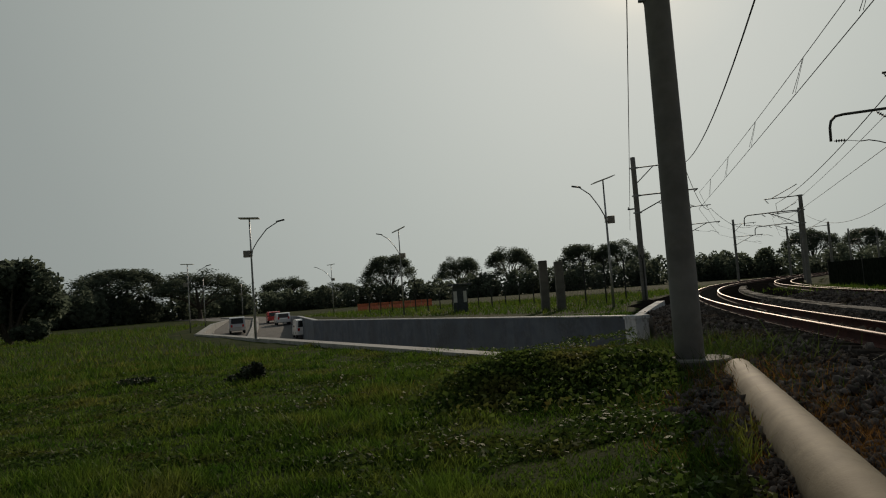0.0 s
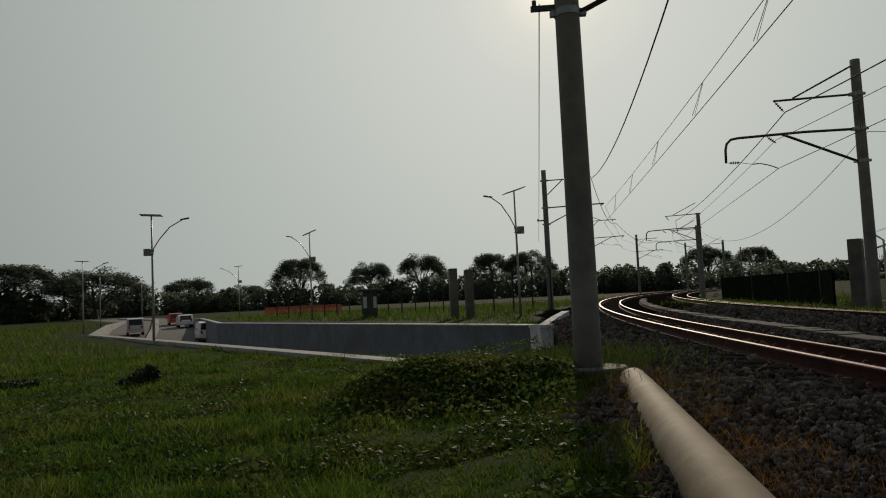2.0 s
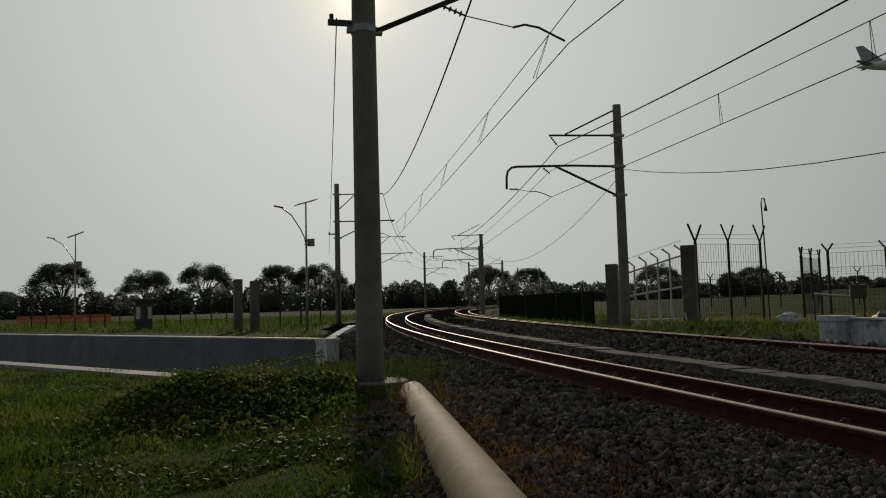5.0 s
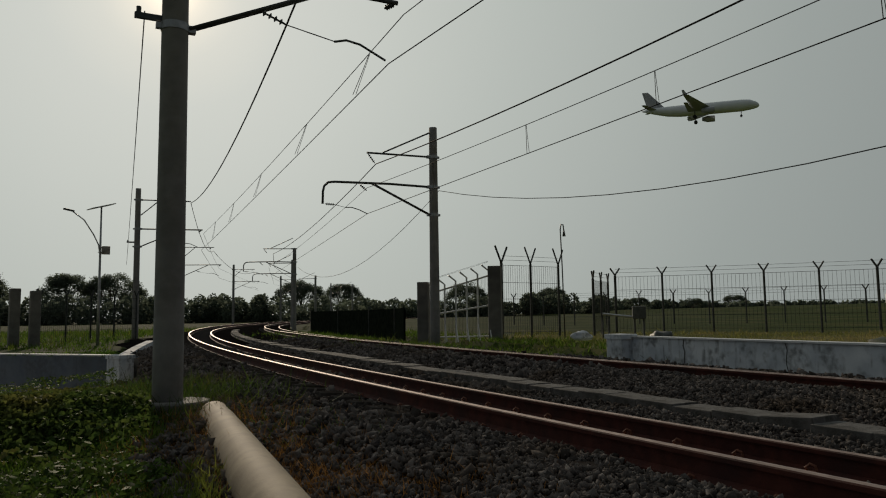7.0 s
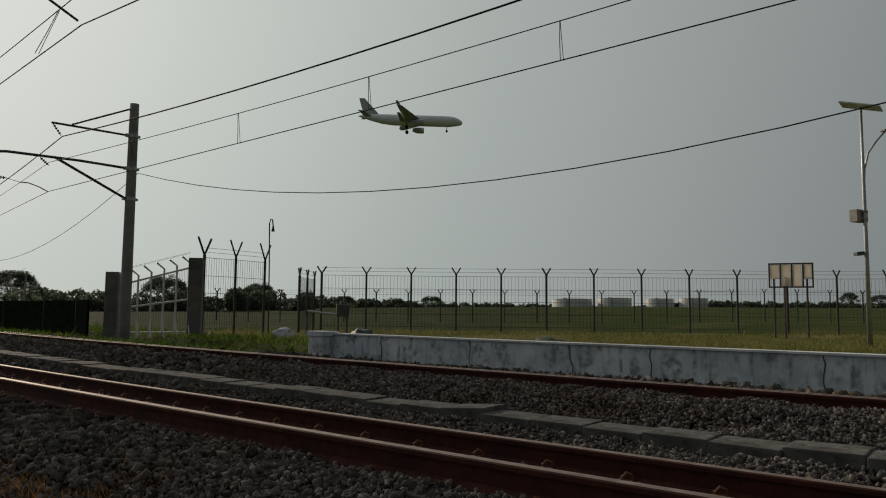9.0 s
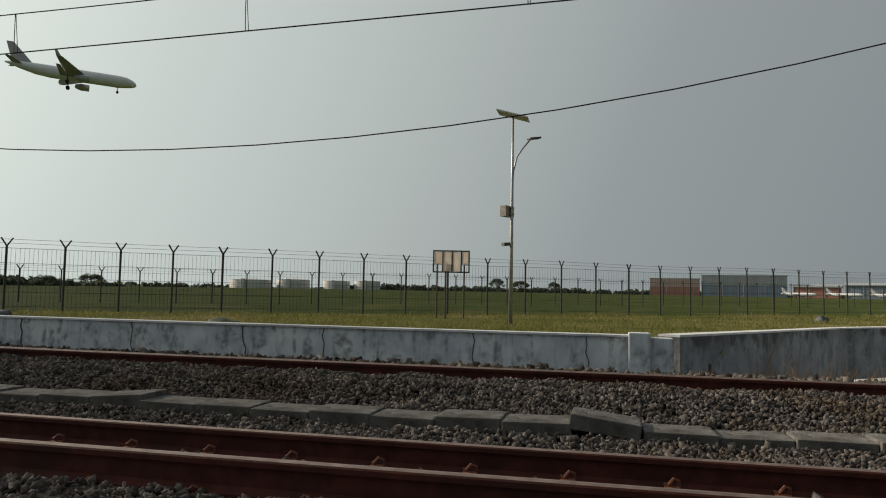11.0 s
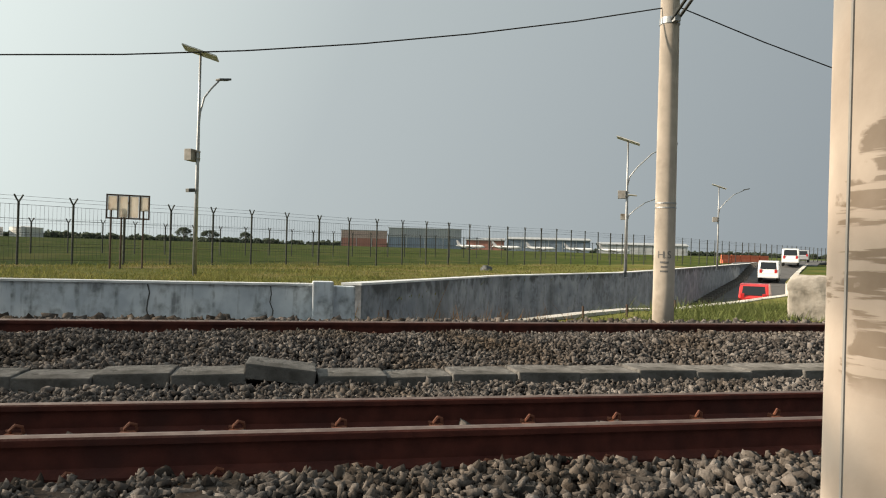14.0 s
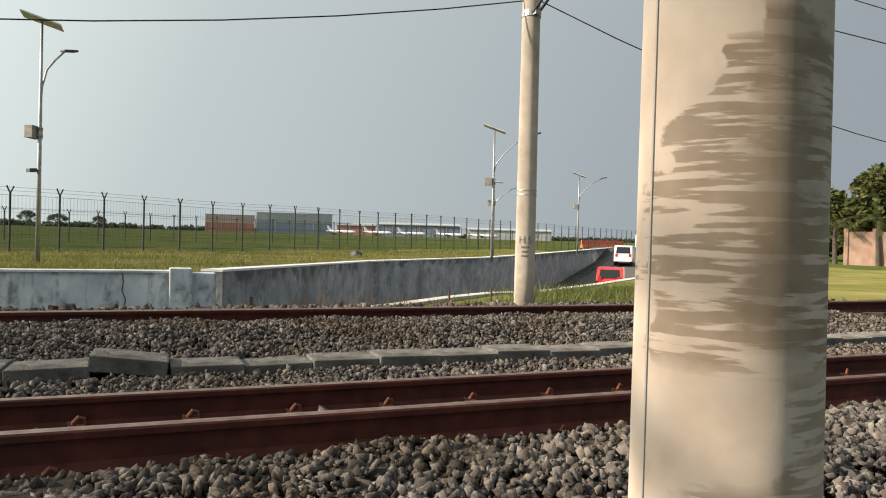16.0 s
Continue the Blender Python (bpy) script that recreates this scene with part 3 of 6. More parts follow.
def random_turns(rng, n):
    q = rng.normal(size=(n, 4))
    q /= np.linalg.norm(q, axis=1)[:, None]
    w, x, y, z = q.T
    return np.stack([1 - 2 * (y * y + z * z), 2 * (x * y - z * w), 2 * (x * z + y * w), 2 * (x * y + z * w), 1 - 2 * (x * x + z * z), 2 * (y * z - x * w), 2 * (x * z - y * w), 2 * (y * z + x * w), 1 - 2 * (x * x + y * y)], -1).reshape(n, 3, 3)


def build_stones():
    rng = np.random.default_rng(3)
    centres, sizes = [], []
    for s0, s1, u0, u1, per, size in ((-8, 5.5, -2.5, -0.08, 1500, 0.0162), (-8, 8, 0.09, 0.98, 700, 0.021), (-8, 8, 1.14, 2.22, 1500, 0.0155), (-9, 9, 2.6, 4.36, 1600, 0.0152), (5.5, 14, -2.6, -0.08, 500, 0.026), (14, 28, -2.6, -0.08, 170, 0.034), (8, 26, 0.09, 0.98, 150, 0.034), (8, 26, 1.14, 2.22, 200, 0.034), (9, 28, 2.6, 4.36, 200, 0.034), (-12, 13, 5.6, 7.5, 120, 0.034), (13, 28, 5.6, 6.1, 160, 0.034)):
        n = int((s1 - s0) * (u1 - u0) * per)
        s, u = rng.uniform(s0, s1, n), rng.uniform(u0, u1, n)
        th = TH0 + s / R0
        x, y = CX - (R0 - u) * np.cos(th), CY + (R0 - u) * np.sin(th)
        tab = np.array(PROFILE)
        z = np.interp(u, tab[:, 0], tab[:, 1])
        pile = np.array([noise.noise((a * 2.2, b * 2.2, 1.0)) for a, b in zip(x, y)])
        cover = np.where((u > -1.25) & (u < -0.05) & (s < 6.0), 0.075, np.where((u > 0) & (u < 1), -0.02, 0.03))
        z = z + cover + np.where((u > 2.6) & (u < 4.36), 0.03, 0.0) + 0.035 * pile + rng.uniform(-0.02, 0.028, n)
        # thinner towards the grass
        keep = rng.random(n) < np.clip((u + 2.75) / 0.7, 0, 1)
        if s1 > 13 and u0 < 0:
            keep &= np.array([not in_poly(a, b, TRENCH_A) for a, b in zip(x, y)])
        centres.append(np.stack([x, y, z], -1)[keep])
        sizes.append((size * rng.lognormal(0, 0.28, n))[keep])
    c, r = np.concatenate(centres), np.concatenate(sizes)
    n = len(c)
    shape = CUBE[None] * rng.uniform(0.55, 1.1, (n, 8, 1)) * np.stack([rng.uniform(0.9, 1.6, n), rng.uniform(0.6, 1.0, n), rng.uniform(0.38, 0.75, n)], -1)[:, None, :] + rng.normal(0, 0.14, (n, 8, 3))
    v = np.einsum("nij,nkj->nki", random_turns(rng, n), shape) * r[:, None, None] + c[:, None, :]
    t = CUBE_T[None] + (np.arange(n) * 8)[:, None, None]
    stuff_mesh("ballast_stones", v.reshape(-1, 3), t.reshape(-1, 3), STONE, "angular grey crushed stone ballast round the tracks", "ballast")


build_stones()


# ---- overhead line ----
def insulator(bm, a, b, r=0.05):
    a, b = Vector(a), Vector(b)
    tube(bm, [a, b], 0.014, 6)
    for k in range(4):
        p = a.lerp(b, 0.2 + 0.2 * k)
        d = (b - a).normalized() * 0.018
        tube(bm, [p - d, p, p + d], [r * 0.4, r, r * 0.4], 10)


def catenary_pole(s, u, z0, z1, r0, r1, side, dz=0.0, label="grey concrete railway pole with steel cantilever arms", arms=True, bracket=False, hooked=True, skin=None):
    """side: -1, arms reach to smaller u; +1, to larger u. Local axes: x along the arms, z up."""
    p, q = rail_at(s, u), rail_at(s, u + side)
    turn = math.atan2(q.y - p.y, q.x - p.x)
    e = thing("catenary_pole", (p.x, p.y, z0), label, "pole", "railway poles", turn=turn)
    h = z1 - z0
    bm = bmesh.new()
    tube(bm, [(0, 0, h * i / 10) for i in range(11)], [r0 + (r1 - r0) * i / 10 for i in range(11)], 28)
    part("shaft", bm, skin or POLEMAT, e, smooth=True)
    if not arms:
        return e

    def rad(z):
        return r0 + (r1 - r0) * (z - z0) / h

    def band(z):
        bm = bmesh.new()
        r = rad(z)
        tube(bm, [(0, 0, z - z0 - 0.05), (0, 0, z - z0 + 0.05)], r + 0.012, 28)
        box(bm, r - 0.01, r + 0.09, -0.05, 0.05, z - z0 - 0.045, z - z0 + 0.045)
        box(bm, -r - 0.07, -r + 0.01, -0.04, 0.04, z - z0 - 0.035, z - z0 + 0.035)
        part("band", bm, STEEL, e)

    def bar(name, a, b, r):
        bm = bmesh.new()
        tube(bm, [(a[0], 0, a[1] - z0), (b[0], 0, b[1] - z0)], r, 8)
        part(name, bm, DARKSTEEL, e, smooth=True)

    za = 6.69 + dz if hooked else 7.2 + dz
    band(za), band(5.70 + dz), band(4.79 + dz)
    zm = 5.70 + dz - z0
    if hooked:
        bar("upper_arm", (rad(za), za), (2.26, za - 0.02), 0.032)
        bar("stay", (rad(za + 0.8), za + 0.8), (1.73, za + 0.02), 0.026)
        bm = bmesh.new()
        insulator(bm, (2.22, 0, za - 0.05 - z0), (2.0, 0, za - 0.34 - z0))
        part("insulator", bm, DARKSTEEL, e)
        bm = bmesh.new()
        tube(bm, [(rad(5.7), 0, zm), (1.5, 0, zm + 0.02), (3.3, 0, zm - 0.02), (3.5, 0, zm - 0.05), (3.62, 0, zm - 0.17), (3.66, 0, zm - 0.34), (3.67, 0, zm - 0.72)], 0.038, 8)
        part("main_arm", bm, DARKSTEEL, e, smooth=True)
        bm = bmesh.new()
        insulator(bm, (2.5, 0, zm - 0.05), (2.27, 0, zm - 0.24))
        part("insulator", bm, DARKSTEEL, e)
        bm = bmesh.new()
        insulator(bm, (3.6, 0, zm - 0.72), (3.28, 0, zm - 0.73))
        part("insulator", bm, DARKSTEEL, e)
        bm = bmesh.new()
        tube(bm, [(3.3, 0, zm - 0.73), (2.95, 0, zm - 0.8)], 0.008, 6)
        tube(bm, [(2.95, 0, zm - 0.8), (2.75, 0, zm - 0.79), (2.5, 0, zm - 0.86), (2.25, 0, zm - 0.97)], 0.016, 6)
        part("registration_arm", bm, DARKSTEEL, e)
    else:
        bar("upper_arm", (rad(za), za), (2.55, za), 0.032)
        bar("stay", (rad(za - 0.8), za - 0.8), (1.0, za - 0.02), 0.026)
        bm = bmesh.new()
        insulator(bm, (2.3, 0, za - 0.03 - z0), (2.2, 0, za - 0.16 - z0), 0.045)
        part("insulator", bm, DARKSTEEL, e)
        bm = bmesh.new()
        tube(bm, [(rad(5.7), 0, zm), (3.15, 0, zm + 0.02)], 0.036, 8)
        part("main_arm", bm, DARKSTEEL, e, smooth=True)
        bm = bmesh.new()
        insulator(bm, (3.1, 0, zm), (2.94, 0, zm - 0.1), 0.045)
        part("insulator", bm, DARKSTEEL, e)
        bm = bmesh.new()
        insulator(bm, (1.08, 0, zm - 0.47), (1.46, 0, zm - 0.61))
        part("insulator", bm, DARKSTEEL, e)
        bm = bmesh.new()
        tube(bm, [(1.45, 0, zm - 0.61), (2.18, 0, zm - 0.74)], 0.008, 6)
        tube(bm, [(2.16, 0, zm - 0.74), (2.34, 0, zm - 0.69), (2.55, 0, zm - 0.72), (2.95, 0, zm - 0.9)], 0.017, 6)
        part("registration_arm", bm, DARKSTEEL, e)
    for off in (-0.05, 0.05):
        bm = bmesh.new()
        tube(bm, [(rad(4.8), off, 4.79 + dz - z0), (2.1, off, zm)], 0.024, 8)
        part("brace", bm, DARKSTEEL, e, smooth=True)
    if bracket:
        bm = bmesh.new()
        box(bm, -0.49, -rad(5.4), -0.03, 0.03, 5.40 - z0, 5.47 - z0)
        tube(bm, [(-0.44, 0, 5.44 - z0), (-0.44, 0, 5.55 - z0)], 0.03, 8)
        part("side_bracket", bm, DARKSTEEL, e)
    return e


# POLEMAT lightened and warmed: the sunlit look of this pole is in the colour.
CREAM = streaked(material("sunlit_pole_concrete", (0.43, 0.375, 0.315), (0.5, 0.44, 0.375), 0.8, scale=5, c3=(0.38, 0.335, 0.285), big=2, bump=0.1, bump_scale=80), (0.25, 0.21, 0.17), 1.0, 0.4, 1.5)
near_label = "weathered grey concrete railway pole with steel cantilever arms over the track"
pole_near = catenary_pole(9.62, -2.03, 0.35, 9.0, 0.185, 0.15, 1, 0.55, near_label, bracket=True, hooked=False)
catenary_pole(39.3, -2.6, 0.3, 8.2, 0.16, 0.13, 1, 0.42, near_label, bracket=True, hooked=False)
catenary_pole(64.0, -2.5, 0.2, 8.2, 0.16, 0.13, 1, 0.3, near_label, hooked=False)
for s in (92.0, 118.0, 146.0):
    catenary_pole(s, -2.5, 0.2, 8.0, 0.16, 0.13, 1, 0.2, near_label, hooked=False)
mast_label = "grey concrete railway pole with a hooked steel cantilever arm"
for s, u, z1 in ((21.16, 6.86, 7.67), (54.6, 6.55, 6.6), (70.0, 6.5, 6.9), (100.0, 6.5, 7.0), (130.0, 6.5, 7.0)):
    catenary_pole(s, u, 0.4 if s < 30 else 0.1, z1, 0.165, 0.13, -1, 0.0 if s < 30 else -0.1, mast_label)
pole_far = catenary_pole(-5.9, 7.27, 0.35, 8.0, 0.166, 0.135, -1, 0.5, "pale concrete railway pole with a painted code beside the far track", skin=CREAM)
for z in (2.35, 2.42):
    bm = bmesh.new()
    tube(bm, [(0, 0, z - 0.35), (0, 0, z - 0.33)], 0.165, 28)
    part("strap", bm, STEEL, pole_far)


def painted_code(host, words, z, size, az, r):
    """Letters wrapped on a round shaft, as a flat text bent to its curve."""
    cu = bpy.data.curves.new("painted_letters", "FONT")
    cu.body, cu.size, cu.align_x = words, size, "CENTER"
    ob = new("tmp", cu)
    me = bpy.data.meshes.new_from_object(ob.evaluated_get(bpy.context.evaluated_depsgraph_get()))
    bpy.data.objects.remove(ob)
    for v in me.vertices:
        a = az + v.co.x / r
        v.co = (math.cos(a) * (r + 0.003), math.sin(a) * (r + 0.003), z + v.co.y)
    me.materials.append(INK)
    o = new("painted_letters", me)
    o.parent = host
    return o


INK = material("faded_black_paint", (0.12, 0.12, 0.12), (0.2, 0.19, 0.18), 0.8, scale=20)
to_eye = Vector((0.2, -0.05, 0)) - pole_far.matrix_basis.translation
az_eye = math.atan2(to_eye.y, to_eye.x) - pole_far.matrix_basis.to_euler().z
painted_code(pole_far, "H.S", 1.22, 0.16, az_eye, 0.163)
for k, w in enumerate((0.16, 0.12, 0.14)):
    bm = bmesh.new()
    n = 6
    rows = [[bm.verts.new((math.cos(a) * 0.166, math.sin(a) * 0.166, zz)) for a in [az_eye + (i / n - 0.5) * w / 0.19 for i in range(n + 1)]] for zz in (1.14 - 0.07 * k, 1.17 - 0.07 * k)]
    for i in range(n):
        bm.faces.new((rows[0][i], rows[0][i + 1], rows[1][i + 1], rows[1][i]))
    part("code_bar", bm, INK, pole_far)

# soot patches on the near pole
for a, z, w in ((-2.0, 1.75, 0.06), (-1.55, 1.72, 0.05), (-1.5, 1.5, 0.025)):
    bm = bmesh.new()
    rows = [[bm.verts.new((math.cos(a + (i / 5 - 0.5) * w / 0.17) * 0.1725, math.sin(a + (i / 5 - 0.5) * w / 0.17) * 0.1725, z + j * 0.035 * (1 + 0.5 * math.sin(i * 1.3)) + 0.03 * math.sin(i * 2.1 + j))) for i in range(6)] for j in range(4)]
    for j in range(3):
        for i in range(5):
            bm.faces.new((rows[j][i], rows[j][i + 1], rows[j + 1][i + 1], rows[j + 1][i]))
    part("painted_mark", bm, INK, pole_near)


def wire(name, ends, sag, r, label, n=16, group="overhead wires"):
    """A hanging wire through (s, u, z) supports with a sag in each span."""
    bm = bmesh.new()
    pts = []
    for (s0, u0, z0), (s1, u1, z1) in zip(ends, ends[1:]):
        for i in range(n + (1 if (s1, u1, z1) == ends[-1] else 0)):
            t = i / n
            p0, p1 = rail_at(s0, u0, z0), rail_at(s1, u1, z1)
            p = p0.lerp(p1, t)
            p.z -= 4 * sag * t * (1 - t)
            pts.append(p)
    tube(bm, pts, r, 6)
    return tagged(mesh_object(name, bm, WIRE, smooth=True), label, "wire", group)


wire("feeder_wire", [(-34, 4.9, 6.4), (-6, 4.9, 6.45), (21.16, 4.9, 6.33), (54.6, 5.0, 6.2), (70, 4.9, 6.2), (100, 4.9, 6.4)], 0.36, 0.016, "thick dark feeder wire hung from the upper arms")
wire("messenger_wire", [(-34, 5.0, 5.9), (-6, 5.0, 5.85), (21.16, 4.6, 5.55), (54.6, 4.7, 5.2), (70, 4.7, 5.2), (100, 4.7, 5.3)], 0.2, 0.008, "thin dark catenary wire above the far track")
wire("contact_wire", [(-34, 5.0, 5.1), (-6, 5.0, 5.18), (21.16, 4.62, 4.74), (54.6, 4.9, 4.6), (70, 4.8, 4.6), (100, 4.8, 4.7)], 0.02, 0.009, "thin dark contact wire above the far track")
wire("back_wire", [(-34, 7.3, 5.4), (-6, 7.25, 5.55), (21.16, 7.05, 5.6), (54.6, 6.8, 5.2)], 1.6, 0.010, "slack dark cable hung between the far poles")
wire("feeder_wire", [(-24, 0.1, 7.6), (9.62, 0.15, 7.6), (39.3, -0.05, 7.55), (64, 0, 7.2), (92, 0, 7.1)], 0.9, 0.018, "thick dark feeder wire hung from the upper arms")
wire("messenger_wire", [(-24, 0.5, 6.2), (9.62, 1.22, 6.11), (39.3, 0.6, 5.95), (64, 0.5, 5.7), (92, 0.5, 5.6)], 0.12, 0.008, "thin dark catenary wire above the near track")
wire("contact_wire", [(-24, 0.5, 5.35), (9.62, 0.97, 5.31), (39.3, 0.5, 5.08), (64, 0.5, 4.9), (92, 0.5, 4.8)], 0.03, 0.009, "thin dark contact wire above the near track")
wire("back_wire", [(9.62, -2.4, 5.5), (39.3, -3.07, 4.3)], 0.1, 0.008, "slack dark cable hung between the near poles")


def dropper(a, b):
    bm = bmesh.new()
    tube(bm, [a, a.lerp(b, 0.5) + Vector((0.012, 0.01, 0)), b], 0.006, 5)
    tube(bm, [a + Vector((0.04, -0.03, 0)), b + Vector((0.015, 0, 0))], 0.005, 5)
    tagged(mesh_object("dropper", bm, WIRE), "short thin hanger between catenary and contact wire", "wire", "wire hangers")


def hang_dropper(s, lower, upper, sag):
    """Droppers between two spans that share their ends' s."""
    (s0, u0, z0), (s1, u1, z1) = lower
    t = (s - s0) / (s1 - s0)
    a, b = rail_at(s0, u0, z0).lerp(rail_at(s1, u1, z1), t), rail_at(s0, upper[0][1], upper[0][2]).lerp(rail_at(s1, upper[1][1], upper[1][2]), t)
    dropper(a, b - Vector((0, 0, 4 * sag * t * (1 - t))))


for s in (1.0, 4.8, 8.55, 12.3, 16.6):
    hang_dropper(s, ((-6, 5.0, 5.17), (21.16, 4.62, 4.73)), ((-6, 5.0, 5.85), (21.16, 4.6, 5.55)), 0.2)
for s in (11.3, 16.0, 22.0, 28.0, 34.0):
    hang_dropper(s, ((9.62, 0.91, 5.33), (39.3, 0.5, 5.06)), ((9.62, 1.22, 6.11), (39.3, 0.6, 5.95)), 0.12)


# ---- pipe beside the track ----
def build_pipe():
    bm = bmesh.new()
    a, b = Vector((3.36, 8.62, 0.40)), Vector((1.69, 2.9, 0.38))
    pts = [a + (a - b).normalized() * 0.10, a + (a - b).normalized() * 0.07] + [a.lerp(b, i / 12) for i in range(13)] + [b + (b - a).normalized() * 3]
    tube(bm, pts, [0.12, 0.178] + [0.195 + 0.0016 * i for i in range(13)] + [0.22], 32)
    ob = mesh_object("steel_pipe", bm, PIPEMAT, smooth=True)
    return tagged(ob, "fat beige painted pipe lying beside the track", "pipe")


build_pipe()


# ---- street lamps with solar panels ----
SOLAR = material("solar_cells", (0.02, 0.025, 0.045), (0.03, 0.035, 0.06), 0.25, 0.0, scale=3)
PALE = material("pale_grey_paint", (0.5, 0.5, 0.49), (0.6, 0.6, 0.58), 0.5, scale=4)
BOXMAT = material("battery_box", (0.2, 0.19, 0.17), (0.28, 0.26, 0.24), 0.6, scale=8, c3=(0.1, 0.08, 0.06), big=3)


def street_lamp(x, y, z, top, arm, panel_yaw=0.3, tilt=0.25, flood=False, rise=0.30, box_at=0.68, label="slim grey street lamp with a solar panel and battery box"):
    e = thing("street_lamp", (x, y, z), label, "street lamp", "street lamps")
    h = top - z
    bm = bmesh.new()
    tube(bm, [(0, 0, 0), (0, 0, 0.04)], [0.15, 0.13], 12)
    tube(bm, [(0, 0, 0.04), (0, 0, h * 0.45), (0, 0, h * 0.7), (0, 0, h)], [0.065, 0.05, 0.042, 0.032], 12)
    part("pole", bm, STEEL, e, smooth=True)
    ax, ay = arm
    bm = bmesh.new()
    z1 = h * 0.66
    tube(bm, [(0, 0, z1), (ax * 0.06, ay * 0.06, z1 + h * 0.08), (ax * 0.25, ay * 0.25, z1 + h * 0.15), (ax * 0.6, ay * 0.6, z1 + h * rise * 0.82), (ax, ay, z1 + h * rise)], 0.026, 8)
    arm_ob = part("arm", bm, STEEL, e, smooth=True)
    bm = bmesh.new()
    m = Matrix.Translation((ax, ay, z1 + h * (rise + 0.005))) @ Matrix.Rotation(math.atan2(ay, ax), 4, "Z") @ Matrix.Rotation(-0.2, 4, "Y")
    box(bm, -0.05, 0.36, -0.1, 0.1, -0.03, 0.03, m, 0.015)
    part("lamp_head", bm, DARKSTEEL, arm_ob)
    m = Matrix.Translation((0, 0, h)) @ Matrix.Rotation(panel_yaw, 4, "Z") @ Matrix.Rotation(tilt, 4, "Y")
    bm = bmesh.new()
    box(bm, -0.48, 0.48, -0.33, 0.33, 0.0, 0.03, m)
    panel = part("solar_panel", bm, PALE, e)
    bm = bmesh.new()
    box(bm, -0.46, 0.46, -0.31, 0.31, 0.031, 0.036, m)
    part("cells", bm, SOLAR, panel)
    bm = bmesh.new()
    turn, x0, x1, y0, y1 = (0.4, -0.24, 0.2, 0.05, 0.27) if flood else (0.0, -0.36, -0.05, -0.13, 0.13)
    mb = Matrix.Rotation(math.atan2(ay, ax) + turn, 4, "Z")
    zb = h * box_at
    box(bm, x0, x1, y0, y1, zb, zb + 0.32, mb, 0.01)
    for k in range(5):
        box(bm, x0 + 0.04, x1 - 0.04, y1, y1 + 0.005, zb + 0.05 + k * 0.05, zb + 0.07 + k * 0.05, mb)
    for zz in (0.06, 0.24):
        box(bm, -0.07, 0.07, -0.07, 0.07, zb + zz, zb + zz + 0.03)
    part("battery_box", bm, BOXMAT, e)
    if flood:
        bm = bmesh.new()
        box(bm, -0.05, 0.16, -0.08, 0.08, h * 0.39, h * 0.39 + 0.1, Matrix.Rotation(math.atan2(ay, ax), 4, "Z") @ Matrix.Rotation(-0.1, 4, "Y"), 0.01)
        part("flood_light", bm, DARKSTEEL, e)
    return e


street_lamp(21.59, -0.57, 0.6, 6.98, (0.34, -0.53), -1.73, 0.28, True, 0.24, 0.527)
street_lamp(-9.17, 34.8, 0.12, 5.95, (1.3, 0.2), 0.1, 0.05)
street_lamp(-20.6, 58.5, -0.1, 5.55, (1.5, 0.2), 0.1, 0.05)
street_lamp(-26.7, 80.7, -0.2, 5.55, (1.5, 0.2), 0.1, 0.05)
street_lamp(-29.5, 106.0, -0.2, 5.55, (1.5, 0.2), 0.1, 0.05)
street_lamp(-13.6, 89.0, 0.1, 6.3, (-1.8, 0.2), 0.1, -0.1)
street_lamp(7.3, 31.45, 0.1, 6.1, (-1.0, 0.2), 0.1, -0.3)
street_lamp(-2.8, 49.3, 0.2, 6.25, (-1.2, 0.2), 0.1, -0.4)
street_lamp(25.33, -17.3, 0.75, 6.35, (-0.9, -1.3), -2.2, 0.35, False, 0.30, 0.58)
street_lamp(39.42, -34.3, 0.9, 6.54, (-0.9, -1.3), -2.2, 0.35, False, 0.30, 0.58)
street_lamp(33.6, -23.05, 0.8, 5.0, (-0.9, -1.3), -2.2, 0.1)


# ---- airfield fence ----
FENCEMAT = material("weathered_fence_steel", (0.03, 0.034, 0.032), (0.06, 0.064, 0.06), 0.75, 0.1, scale=12, spec=0.2)
F0, FD = Vector((27.8, 10.6)), Vector((0.463, -0.886)).normalized()


def fence_post(host, p, z, h, along, r=0.035, yarm=0.36, lean=0.0):
    bm = bmesh.new()
    n = Vector((-along.y, along.x))
    tube(bm, [(p.x, p.y, z - 0.1), (p.x, p.y, z + h)], r, 8)
    for k in (-1, 1):
        tube(bm, [(p.x, p.y, z + h), (p.x + (n.x * 0.3 + along.x * 0.7) * yarm * k * 0.7, p.y + (n.y * 0.3 + along.y * 0.7) * yarm * k * 0.7, z + h + yarm * 0.8)], r * 0.7, 6)
    return part("post", bm, FENCEMAT, host)


